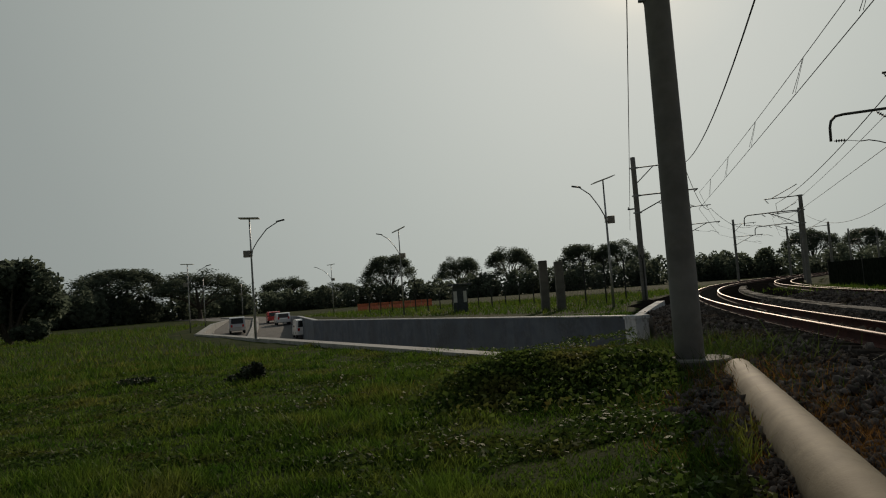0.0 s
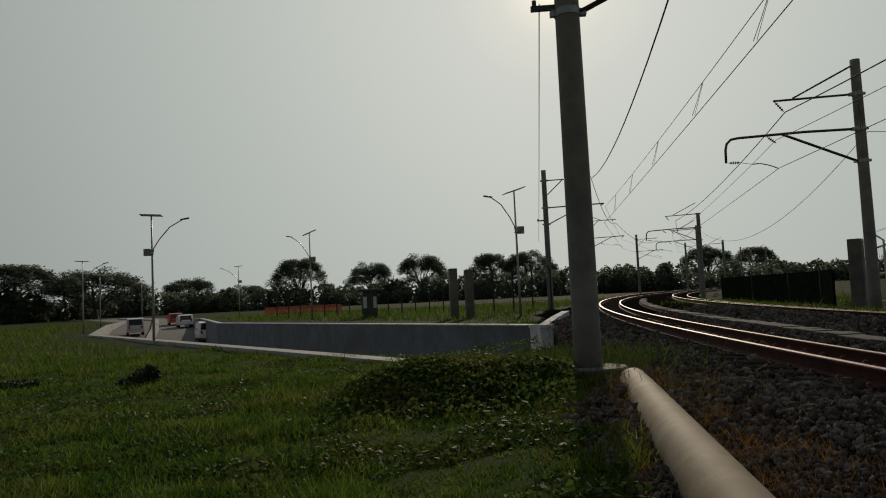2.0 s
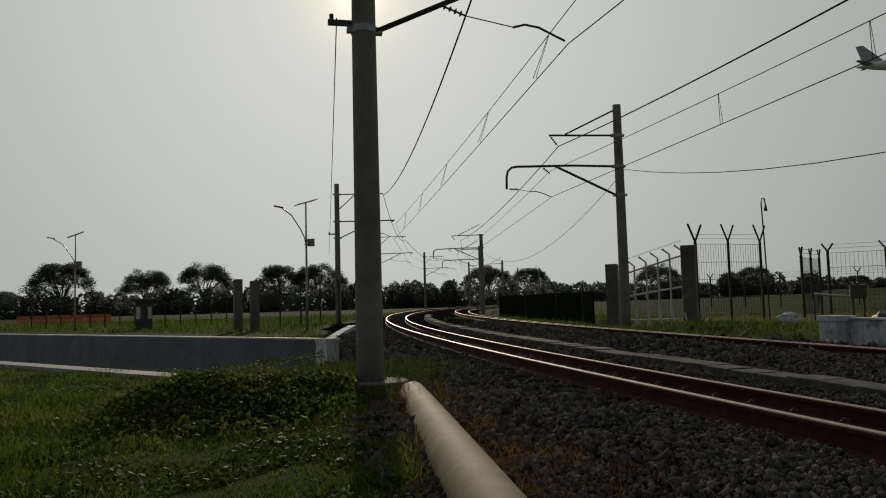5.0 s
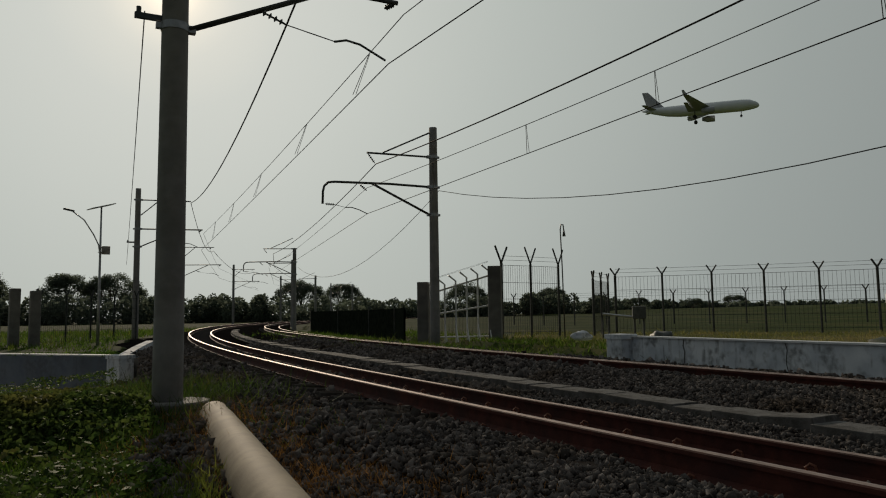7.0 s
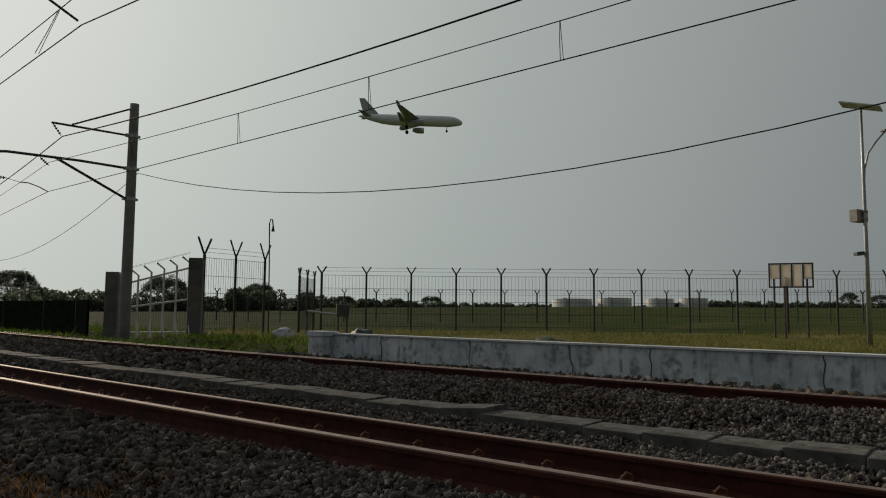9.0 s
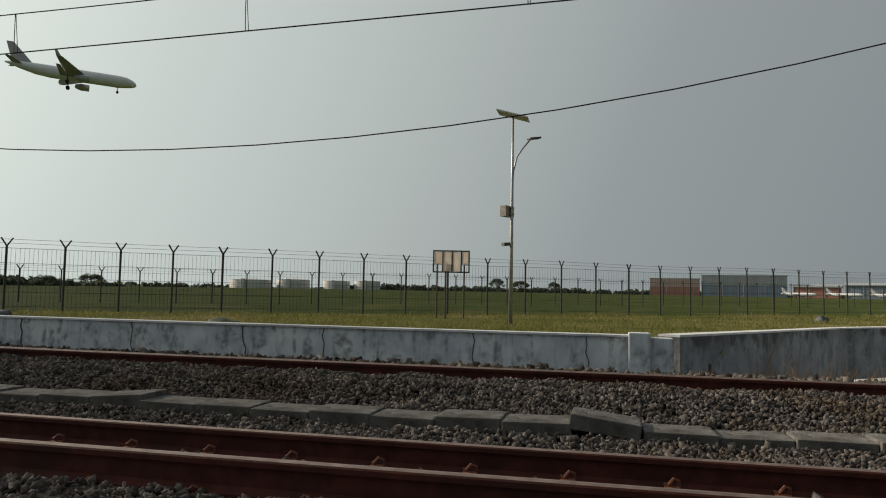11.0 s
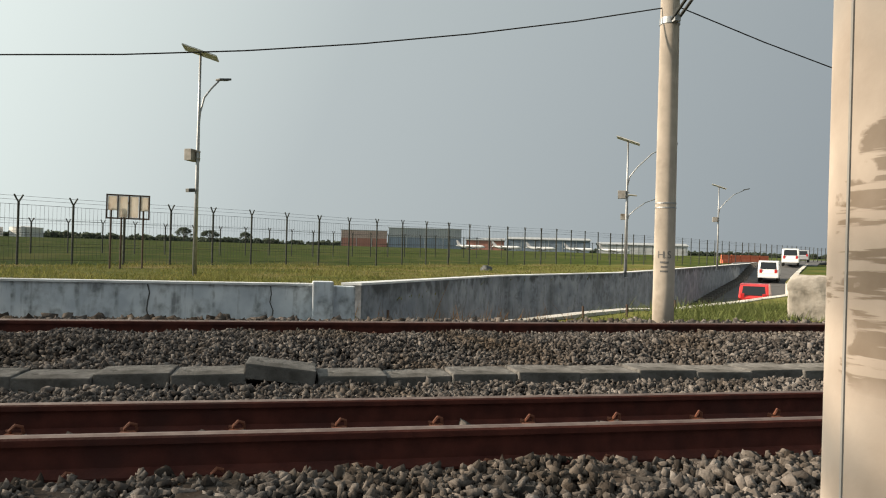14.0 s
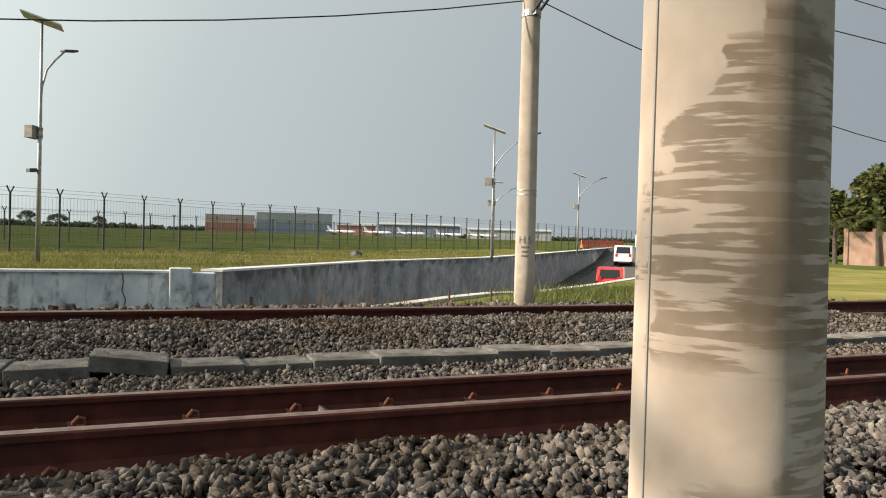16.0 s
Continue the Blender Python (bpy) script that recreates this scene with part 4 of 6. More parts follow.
def fence_line(name, start, d, count, step, z_of, h, label, mesh_wires=True, yarm=0.36):
    e = thing(name, (0, 0, 0), label, "fence", "airfield fences")
    d = Vector(d).normalized()
    pts, run = [], 0.0
    for k in range(count):
        pts.append(Vector(start) + d * run)
        run += step if not callable(step) else step(k)
    for k, p in enumerate(pts):
        fence_post(e, p, z_of(p), h, d, 0.05 if k % 5 == 0 else 0.042, yarm)
    bm = bmesh.new()
    for k, (a, b) in enumerate(zip(pts, pts[1:])):
        za, zb = z_of(a), z_of(b)
        for f in ((0.08, 0.3, 0.52, 0.74, 0.97) if mesh_wires else (0.3, 0.6, 0.97)):
            tube(bm, [(a.x, a.y, za + h * f), (b.x, b.y, zb + h * f)], 0.009, 4, False)
        for f in (0.10, 0.24):
            tube(bm, [(a.x, a.y, za + h + f), (b.x, b.y, zb + h + f)], 0.007, 4, False)
        if mesh_wires and k < 26:
            for j in range(1, 13):
                q = a.lerp(b, j / 13)
                tube(bm, [(q.x, q.y, za + 0.08), (q.x, q.y, za + h * 0.97)], 0.0055, 3, False)
    part("wire_mesh", bm, FENCEMAT, e, "thin wire mesh and barbed strands")
    return e


def lawn_z(p):
    return height(p.x, p.y)


fence_line("airfield_fence", F0 - FD * 9.02, FD, 78, lambda k: 1.83 if k < 5 else 1.92 if k < 9 else 1.99, lawn_z, 2.3, "tall steel wire fence with Y-shaped barbed tops")
fence_line("inner_fence", F0 + Vector((17, 8.5)) - FD * 20, FD, 60, 2.15, lawn_z, 1.9, "second wire fence further out on the airfield", False)
fence_line("gate_fence", (16.82, 18.0), (0.985, -0.15), 3, 1.22, lawn_z, 2.55, "short tall fence with wide barbed Y tops", True, 0.7)
fence_line("gate_fence", (21.0, 17.55), (0.72, 0.4), 3, 1.6, lawn_z, 2.1, "short link of wire fence by the gate", True)


def build_gate():
    e = thing("sliding_gate", (0, 0, 0), "steel mesh gate between two grey concrete posts", "gate")
    for x, y, w in ((16.28, 17.75, 0.42), (14.45, 19.25, 0.36)):
        bm = bmesh.new()
        box(bm, -w / 2, w / 2, -w / 2, w / 2, -0.1, 2.45 if w > 0.4 else 1.95, Matrix.Translation((x, y, 0.7)) @ Matrix.Rotation(0.7, 4, "Z"), 0.02)
        part("gate_post", bm, DARKCONC, e)
    a, b = Vector((14.7, 19.02)), Vector((16.1, 17.86))
    for f in (0.02, 0.5, 0.97):
        bm = bmesh.new()
        tube(bm, [(a.x, a.y, 0.8 + 1.55 * f), (b.x, b.y, 0.8 + 2.1 * f)], 0.03, 8)
        part("rail", bm, PALE, e)
    for k in range(6):
        p = a.lerp(b, k / 5)
        h = 1.5 + 0.11 * k
        bm = bmesh.new()
        tube(bm, [(p.x, p.y, 0.65), (p.x, p.y, 0.8 + h + 0.15), (p.x - 0.2, p.y + 0.12, 0.8 + h + 0.34)], 0.03, 8)
        part("upright", bm, PALE, e)
        bm = bmesh.new()
        tube(bm, [(p.x, p.y, 1.25), (p.x - 0.2, p.y - 0.34, 0.68)], 0.02, 6)
        part("prop", bm, PALE, e)
    bm = bmesh.new()
    for k in range(40):
        p = a.lerp(b, k / 39)
        tube(bm, [(p.x, p.y, 0.85), (p.x, p.y, 2.3 + 0.55 * k / 39)], 0.004, 3, False)
    for f in (0.33, 0.36):
        tube(bm, [(a.x - 0.12, a.y - 0.14, 2.4 + f), (b.x - 0.12, b.y - 0.14, 2.95 + f)], 0.005, 4, False)
    part("wire_mesh", bm, FENCEMAT, e)


build_gate()

# whip lamp by the gate
bm = bmesh.new()
tube(bm, [(19.35, 17.5, 0.6), (19.3, 17.5, 3.2), (19.25, 17.5, 4.55), (19.3, 17.5, 4.72), (19.4, 17.5, 4.72), (19.44, 17.5, 4.5)], 0.022, 8)
tube(bm, [(19.44, 17.5, 4.5), (19.44, 17.5, 4.3)], [0.03, 0.06], 8)
tagged(mesh_object("whip_lamp", bm, DARKSTEEL, smooth=True), "thin bent pole with a small lamp by the fence", "lamp")

NET = material("dark_green_net", (0.012, 0.017, 0.012), (0.025, 0.03, 0.022), 0.95, scale=5, bump=0.6, bump_scale=20, spec=0.0)


def build_screen():
    e = thing("screened_fence", (0, 0, 0), "long fence covered with dark green netting", "fence")
    pts = [(20.3, 38.0), (19.2, 33.0), (17.9, 28.0), (16.9, 24.5), (14.6, 20.6)]
    for k, (p, q) in enumerate(zip(pts, pts[1:])):
        a, b = Vector(p), Vector(q)
        bm = bmesh.new()
        n = Vector((-(b - a).y, (b - a).x)).normalized() * 0.06
        N = 24
        lo, hi = [], []
        for i in range(N + 1):
            c = a.lerp(b, i / N) + n * (0.12 * math.sin(i * 1.7))
            lo.append((c.x, c.y, 0.5))
            hi.append((c.x, c.y, 1.82 + 0.03 * math.sin(i * 2.3 + k)))
        for side in (0, 1):
            off = n * side
            vl = [bm.verts.new((x + off.x, y + off.y, z)) for x, y, z in lo]
            vh = [bm.verts.new((x + off.x, y + off.y, z)) for x, y, z in hi]
            for i in range(N):
                bm.faces.new((vl[i], vl[i + 1], vh[i + 1], vh[i]))
        part("netting", bm, NET, e)
        bm = bmesh.new()
        tube(bm, [(a.x, a.y, 0.4), (a.x, a.y, 1.95)], 0.035, 8)
        part("post", bm, FENCEMAT, e)


build_screen()

# ---- small things on the airfield verge ----
SIGN = material("bleached_sign_sheet", (0.76, 0.71, 0.65), (0.82, 0.78, 0.73), 0.7, scale=4, c3=(0.7, 0.6, 0.52), big=2, through_light=0.75)
SIGNFRAME = material("brown_frame", (0.06, 0.035, 0.025), (0.10, 0.06, 0.045), 0.8, 0.0, scale=10)


def build_sign():
    e = thing("sign_board", (26.84, 1.475, 0.72), "faded four-panel notice board on thin legs", "sign", turn=-1.52)
    bm = bmesh.new()
    for z in (1.72, 2.5):
        box(bm, -0.68, 0.68, -0.03, 0.03, z, z + 0.05)
    for x in (-0.68, -0.34, 0.0, 0.34, 0.63):
        box(bm, x, x + 0.05, -0.03, 0.03, 1.77, 2.5)
    part("frame", bm, SIGNFRAME, e)
    for k in range(4):
        bm = bmesh.new()
        low = 2.02 if k in (0, 3) else 1.78
        box(bm, -0.62 + 0.335 * k, -0.345 + 0.335 * k, -0.012, 0.012, low, 2.49)
        part("panel", bm, SIGN, e)
    for x in (-0.52, -0.2, 0.48):
        bm = bmesh.new()
        tube(bm, [(x, 0.05, -0.2), (x, 0.05, 2.1)], 0.03, 8)
        part("leg", bm, SIGNFRAME, e)


build_sign()


def build_valve():
    e = thing("pump_stand", (20.6, 15.6, 0.72), "small dark machine box on posts with a long arm", "machine", turn=-0.9)
    bm = bmesh.new()
    box(bm, 0.05, 0.5, -0.2, 0.2, 0.62, 1.05, bevel=0.03)
    part("box", bm, DARKSTEEL, e)
    for x in (-0.95, -0.75, 0.12, 0.42):
        bm = bmesh.new()
        tube(bm, [(x, 0, -0.1), (x, 0, 0.62)], 0.035, 8)
        part("post", bm, DARKSTEEL, e)
    bm = bmesh.new()
    tube(bm, [(-0.95, 0, 0.8), (0.1, 0, 0.68)], 0.04, 8)
    part("arm", bm, STEEL, e)


build_valve()


def lump(name, x, y, z, rx, ry, rz, mat, label, category, seed):
    bm = bmesh.new()
    bmesh.ops.create_icosphere(bm, subdivisions=3, radius=1)
    for v in bm.verts:
        k = 1 + 0.35 * noise.noise(v.co * 1.6 + Vector((seed, 0, 0))) + 0.15 * noise.noise(v.co * 4 + Vector((0, seed, 0)))
        v.co = Vector((v.co.x * rx, v.co.y * ry, v.co.z * rz)) * k
        v.co.z = max(v.co.z, -0.1)
    ob = mesh_object(name, bm, mat, smooth=True)
    ob.location = (x, y, z)
    return tagged(ob, label, category)


DARKLEAF = material("dark_foliage", (0.018, 0.03, 0.012), (0.04, 0.06, 0.02), 0.8, scale=6, bump=0.8, bump_scale=25, island=0.5)
BOULDER = material("rough_concrete", (0.30, 0.275, 0.24), (0.40, 0.37, 0.33), 0.95, scale=5, c3=(0.14, 0.125, 0.1), big=2, bump=1.0, bump_scale=14)
lump("rubble_heap", 18.9, 13.2, 0.72, 0.45, 0.3, 0.3, DARKSTEEL, "small dark heap on the airfield verge", "rubble", 2)
lump("soil_heap", 18.3, 6.8, 0.70, 0.6, 0.4, 0.2, DARKLEAF, "low dark heap of cut grass behind the wall", "heap", 4)
lump("stone_block", 33.0, -14.5, 0.74, 0.35, 0.3, 0.3, DARKSTEEL, "dark block lying on the verge", "rubble", 5)
def concrete_mass(x, y, z, wx, wy, h, turn):
    """A broken abutment: a block with a worn top and a sloping, pitted face."""
    bm = bmesh.new()
    bmesh.ops.create_cube(bm, size=2)
    bmesh.ops.subdivide_edges(bm, edges=bm.edges[:], cuts=14, use_grid_fill=True)
    for v in bm.verts:
        q = v.co.copy()
        round_off = 1 - 0.10 * (abs(q.x) ** 6 * abs(q.z) ** 6 + abs(q.y) ** 6 * abs(q.z) ** 6)
        k = 1 + 0.07 * noise.noise(q * 2.2) + 0.03 * noise.noise(q * 7)
        v.co = Vector((q.x * wx * (1.0 + 0.10 * q.z) * round_off * k, q.y * wy * round_off * k, (q.z + 1) / 2 * h * (1 + 0.05 * noise.noise(q * 3))))
    ob = mesh_object("concrete_block", bm, BOULDER, smooth=True)
    ob.matrix_basis = Matrix.Translation((x, y, z)) @ Matrix.Rotation(turn, 4, "Z")
    return tagged(ob, "broken pale concrete mass beside the ramp", "rubble")


concrete_mass(11.6, -12.8, 0.25, 0.75, 0.7, 1.03, -0.85)
lump("wall_stone", 13.4, 11.6, 1.02, 0.3, 0.14, 0.12, WHITEWALL, "broken white stone lying on the wall end", "stone", 7)


# ---- vegetation ----
BARK = material("bark", (0.06, 0.05, 0.04), (0.1, 0.085, 0.07), 0.95, scale=4, bump=0.5)
# Leaf green paled and greyed to stand in for haze over distant trees.
LEAF = material("haze_paled_foliage", (0.085, 0.108, 0.08), (0.12, 0.143, 0.108), 0.85, scale=0.5, island=0.25, spec=0.0, through_light=0.5)
OLIVE = material("olive_foliage", (0.05, 0.06, 0.022), (0.085, 0.092, 0.034), 0.75, scale=0.8, island=0.5, spec=0.1, through_light=0.25)
LEAFBRIGHT = material("sunlit_foliage", (0.085, 0.11, 0.03), (0.13, 0.15, 0.05), 0.7, scale=0.8, island=0.4, spec=0.2, through_light=0.3)


def leaf_cloud(rng, centres, size, flat=0.6):
    """One leafy quad at each centre."""
    n = len(centres)
    quad = np.array([(-1, -0.6, 0), (1, -0.4, 0.1), (0.9, 0.6, 0), (-0.8, 0.5, -0.1)])
    sh = quad[None] * rng.uniform(0.5, 1.2, (n, 1, 1)) + rng.normal(0, 0.15, (n, 4, 3))
    v = np.einsum("nij,nkj->nki", random_turns(rng, n), sh) * size
    v[:, :, 2] *= flat
    v += centres[:, None, :]
    t = np.array([(0, 1, 2), (0, 2, 3)])[None] + (np.arange(n) * 4)[:, None, None]
    return v.reshape(-1, 3), t.reshape(-1, 3)


def plain_mesh(name, v, t, mat):
    me = bpy.data.meshes.new(name)
    me.from_pydata(np.asarray(v).tolist(), [], np.asarray(t).tolist())
    me.materials.append(mat)
    return me


def rain_tree(seed, label="wide umbrella-crowned tree far across the field", r=9.0, h=14.0, leaf=LEAF, leaves=15000, size=0.24):
    """Short trunk, spreading limbs, a thin domed canopy with gaps."""
    rnd, rng = random.Random(seed), np.random.default_rng(seed)
    e = thing("tree", (0, 0, 0), label, "tree", "distant trees")
    bm = bmesh.new()
    fork = h * 0.22
    tube(bm, [(0, 0, -0.3), (0.1, 0, fork * 0.5), (0, 0.1, fork)], [0.55, 0.4, 0.36], 8)
    part("trunk", bm, BARK, e)
    tips = []
    for k in range(11):
        bm = bmesh.new()
        a = k * 2.4 + rnd.random() * 0.5
        rr = r * rnd.uniform(0.35, 0.95)
        top = h * (0.93 - 0.42 * (rr / r) ** 2)
        mid = Vector((math.cos(a) * rr * 0.4, math.sin(a) * rr * 0.4, fork + (top - fork) * 0.55))
        end = Vector((math.cos(a + 0.2) * rr, math.sin(a + 0.2) * rr, top))
        tube(bm, [(0, 0, fork * 0.9), mid, end], [0.26, 0.15, 0.05], 6)
        tips.append(end)
        for j in range(4):
            b = a + rnd.uniform(-0.7, 0.7)
            r2 = min(r, rr * rnd.uniform(0.8, 1.25))
            t2 = Vector((math.cos(b) * r2, math.sin(b) * r2, h * (0.95 - 0.45 * (r2 / r) ** 2)))
            tube(bm, [mid.lerp(end, rnd.uniform(0.1, 0.6)), mid.lerp(t2, 0.6), t2], [0.09, 0.06, 0.03], 5)
            tips.append(t2)
        part("limb", bm, BARK, e)
    cs = []
    for k in range(26):
        a, rr = rnd.uniform(0, 6.283), r * math.sqrt(rnd.random()) * 0.98
        tips.append(Vector((math.cos(a) * rr, math.sin(a) * rr, h * (0.97 - 0.55 * (rr / r) ** 3 - 0.16 * rnd.random()))))
    for t in tips:
        n = leaves // len(tips)
        c = np.clip(rng.normal(0, 1, (n, 3)), -1.7, 1.7) * np.array([r * 0.11, r * 0.10, h * 0.04]) + np.array(t) + np.array([0, 0, h * 0.015])
        cs.append(c)
    v, t = leaf_cloud(rng, np.concatenate(cs), size)
    ob = new("crown", plain_mesh("crown", v, t, leaf))
    ob.parent = e
    return e


proto = [rain_tree(k) for k in (11, 12, 13)]
spots = [(-77.6, 173.4, 13.5, 12.5), (-60, 178, 12.0, 11), (-55.1, 254, 11.6, 9.5), (-16.6, 229, 15.5, 8.7), (6.2, 260, 15.2, 8.4), (22.7, 239, 15.6, 8.7), (45.5, 236, 15.0, 8.6), (57.9, 233, 15.4, 8.6), (105.4, 204.4, 12.6, 8.3), (122, 207, 12.1, 6.9), (161.7, 190.8, 12.3, 7.0), (190.2, 177.4, 10.6, 5.8), (265, 196, 7.8, 5.4), (290, 185, 7.5, 5), (434, 247, 11.5, 8), (420, -4.5, 12.6, 4.4), (420, -18, 11.6, 4.8), (418.5, -37, 11.0, 3.8), (-95, 168, 10.5, 8), (-38, 262, 9, 8)]
for i, (x, y, top, rr) in enumerate(spots):
    src = proto[i % 3]
    z = height(x, y)
    m = Matrix.Translation((x, y, z)) @ Matrix.Rotation(i * 1.3, 4, "Z")
    ob = src if i < 3 else copy_thing(src, m)
    ob.matrix_basis = m
    ob.scale = (rr / 9.0, rr / 9.0, (top - z) / 14.0)


def woods(name, arc, seed, label, mat, per=16, size=0.7):
    """A belt of undergrowth: clumps of leafy quads along an arc of (azimuth, distance, height)."""
    rng = np.random.default_rng(seed)
    cs = []
    for (a0, d0, h0), (a1, d1, h1) in zip(arc, arc[1:]):
        length = math.hypot(d1 * math.sin(radians(a1)) - d0 * math.sin(radians(a0)), d1 * math.cos(radians(a1)) - d0 * math.cos(radians(a0)))
        n = int(length / 0.9) + 1
        for _ in range(n):
            t = rng.random()
            a, d, hh = radians(a0 + (a1 - a0) * t), d0 + (d1 - d0) * t + rng.uniform(-9, 9), (h0 + (h1 - h0) * t) * rng.uniform(0.5, 1.05)
            x, y = d * math.sin(a), d * math.cos(a)
            z = height(x, y)
            k = int(per * max(1.0, hh * 1.4))
            u = rng.normal(0, 1, (k, 3))
            u /= np.linalg.norm(u, axis=1)[:, None]
            u *= rng.uniform(0.75, 1.0, (k, 1))
            cs.append(u * np.array([2.4, 2.4, hh * 0.52]) + np.array([x, y, z + hh * 0.46]))
    v, t = leaf_cloud(rng, np.concatenate(cs), size, 0.9)
    return stuff_mesh(name, v, t, mat, label, "woods")


woods("far_woods", [(-48, 120, 9), (-36, 150, 9), (-28, 175, 9.5), (-20, 200, 8), (-12, 225, 7), (0, 230, 7.5), (10, 225, 8.5), (20, 215, 8.5), (28, 200, 7.5), (36, 195, 6), (44, 210, 6.5), (52, 240, 6)], 21, "dark belt of trees and scrub beyond the field", LEAF, 26, 0.46)
woods("horizon_woods", [(50, 420, 8), (62, 480, 6), (75, 560, 5.5), (90, 640, 6), (104, 700, 6), (120, 760, 6), (140, 800, 6)], 22, "low distant tree line on the horizon", LEAF, 5, 1.5)


def bush(x, y, r, h, seed, label, mat=LEAF, leaves=2500, size=0.16, name="bush"):
    rng = np.random.default_rng(seed)
    e = thing(name, (x, y, height(x, y)), label, "bush")
    rnd = random.Random(seed)
    for k in range(7):
        bm = bmesh.new()
        a = k * 0.9
        tube(bm, [(0, 0, -0.1), (math.cos(a) * r * 0.3, math.sin(a) * r * 0.3, h * 0.4), (math.cos(a) * r * 0.6, math.sin(a) * r * 0.6, h * rnd.uniform(0.6, 0.85))], [0.05 * h / 2, 0.03 * h / 2, 0.01], 5)
        part("stem", bm, BARK, e)
    cs = []
    for k in range(26):
        c = rng.normal(0, 1, 3)
        c = c / np.linalg.norm(c) * rng.uniform(0.5, 0.9)
        c = np.array([c[0] * r, c[1] * r, h * 0.52 + c[2] * h * 0.45])
        q = rng.normal(0, 1, (leaves // 26, 3))
        q = q / np.linalg.norm(q, axis=1)[:, None] * rng.uniform(0.5, 1, (len(q), 1)) * r * 0.36
        cs.append(c + q * np.array([1, 1, h / r * 0.5]))
    v, t = leaf_cloud(rng, np.concatenate(cs), size, 0.8)
    ob = new("foliage", plain_mesh("foliage", v, t, mat))
    ob.parent = e
    return e


bush(-38.5, 64.0, 4.2, 7.6, 31, "dense dark tree at the edge of the field", LEAF, 7000, 0.3, "tree")
bush(-43.0, 66.0, 4.4, 6.6, 32, "dense dark shrubby tree at the edge of the field", LEAF, 5000, 0.3, "tree")
bush(-35.5, 62.0, 1.6, 2.2, 36, "low dark shrub under the field-edge trees", LEAF, 1500, 0.22)
bush(-4.25, 15.6, 0.26, 0.46, 33, "small dark clump of weeds on the lawn", DARKLEAF, 1300, 0.04)
bush(-4.55, 15.7, 0.34, 0.2, 34, "flat dark clump of weeds on the lawn", DARKLEAF, 900, 0.04)
bush(-7.3, 16.8, 0.5, 0.16, 35, "flat dark clump of weeds on the lawn", DARKLEAF, 700, 0.045)
for k, (x, y, r, h) in enumerate(((30.5, -54.0, 3.6, 7.0), (27.5, -57.0, 3.8, 7.4), (24.0, -60.0, 4.0, 6.6), (33.0, -52.5, 2.2, 4.0), (20.0, -62.0, 4.0, 6.8))):
    bush(x, y, r, h, 40 + k, "round-crowned olive green tree beside the road", OLIVE, 7000, 0.24, "tree")


def palm(x, y, h, seed):
    e = thing("palm", (x, y, height(x, y)), "small palm with drooping green fronds", "tree")
    bm = bmesh.new()
    tube(bm, [(0, 0, -0.1), (0.1, 0, h * 0.5), (0, 0, h * 0.75)], [0.16, 0.12, 0.1], 8)
    part("trunk", bm, BARK, e)
    rnd = random.Random(seed)
    for k in range(12):
        bm = bmesh.new()
        a, up = k * 0.52 + rnd.random() * 0.3, rnd.uniform(0.2, 0.9)
        L = 1.9
        pts = [Vector((math.cos(a) * L * t, math.sin(a) * L * t, h * 0.75 + up * L * t - 1.3 * L * t * t * 0.6)) for t in (0, 0.25, 0.5, 0.75, 1)]
        n = Vector((-math.sin(a), math.cos(a), 0))
        for p, q in zip(pts, pts[1:]):
            for j in range(5):
                c, c2 = p.lerp(q, j / 5), p.lerp(q, (j + 0.6) / 5)
                for side in (-1, 1):
                    bm.faces.new([bm.verts.new(w) for w in (c, c2, c2 + n * side * 0.42 + Vector((0, 0, -0.16)) + (q - p) * 0.3)])
        part("frond", bm, OLIVE, e)


palm(25.5, -47.0, 4.0, 1), palm(28.0, -46.5, 3.6, 2), palm(23.5, -49.0, 3.8, 3)


def garden_wall(a, b, z0, h):
    """A plastered wall with piers, seen between the palms."""
    a, b = Vector(a), Vector(b)
    d = b - a
    e = thing("garden_wall", (a.x, a.y, z0), "pinkish plastered garden wall with upright piers behind palms", "wall", turn=math.atan2(d.y, d.x))
    bm = bmesh.new()
    box(bm, 0, d.length, -0.1, 0.1, -0.3, h)
    part("panel", bm, PINKPLASTER, e)
    for k in range(int(d.length / 1.6) + 1):
        bm = bmesh.new()
        box(bm, k * 1.6 - 0.12, k * 1.6 + 0.12, -0.18, 0.18, -0.3, h + 0.2, bevel=0.02)
        part("pier", bm, PINKPLASTER, e)


PINKPLASTER = material("pinkish_plaster", (0.34, 0.22, 0.17), (0.42, 0.29, 0.23), 0.85, scale=2, c3=(0.25, 0.17, 0.13), big=0.8)
garden_wall((27.3, -46.5), (17.0, -51.0), 1.0, 1.9)


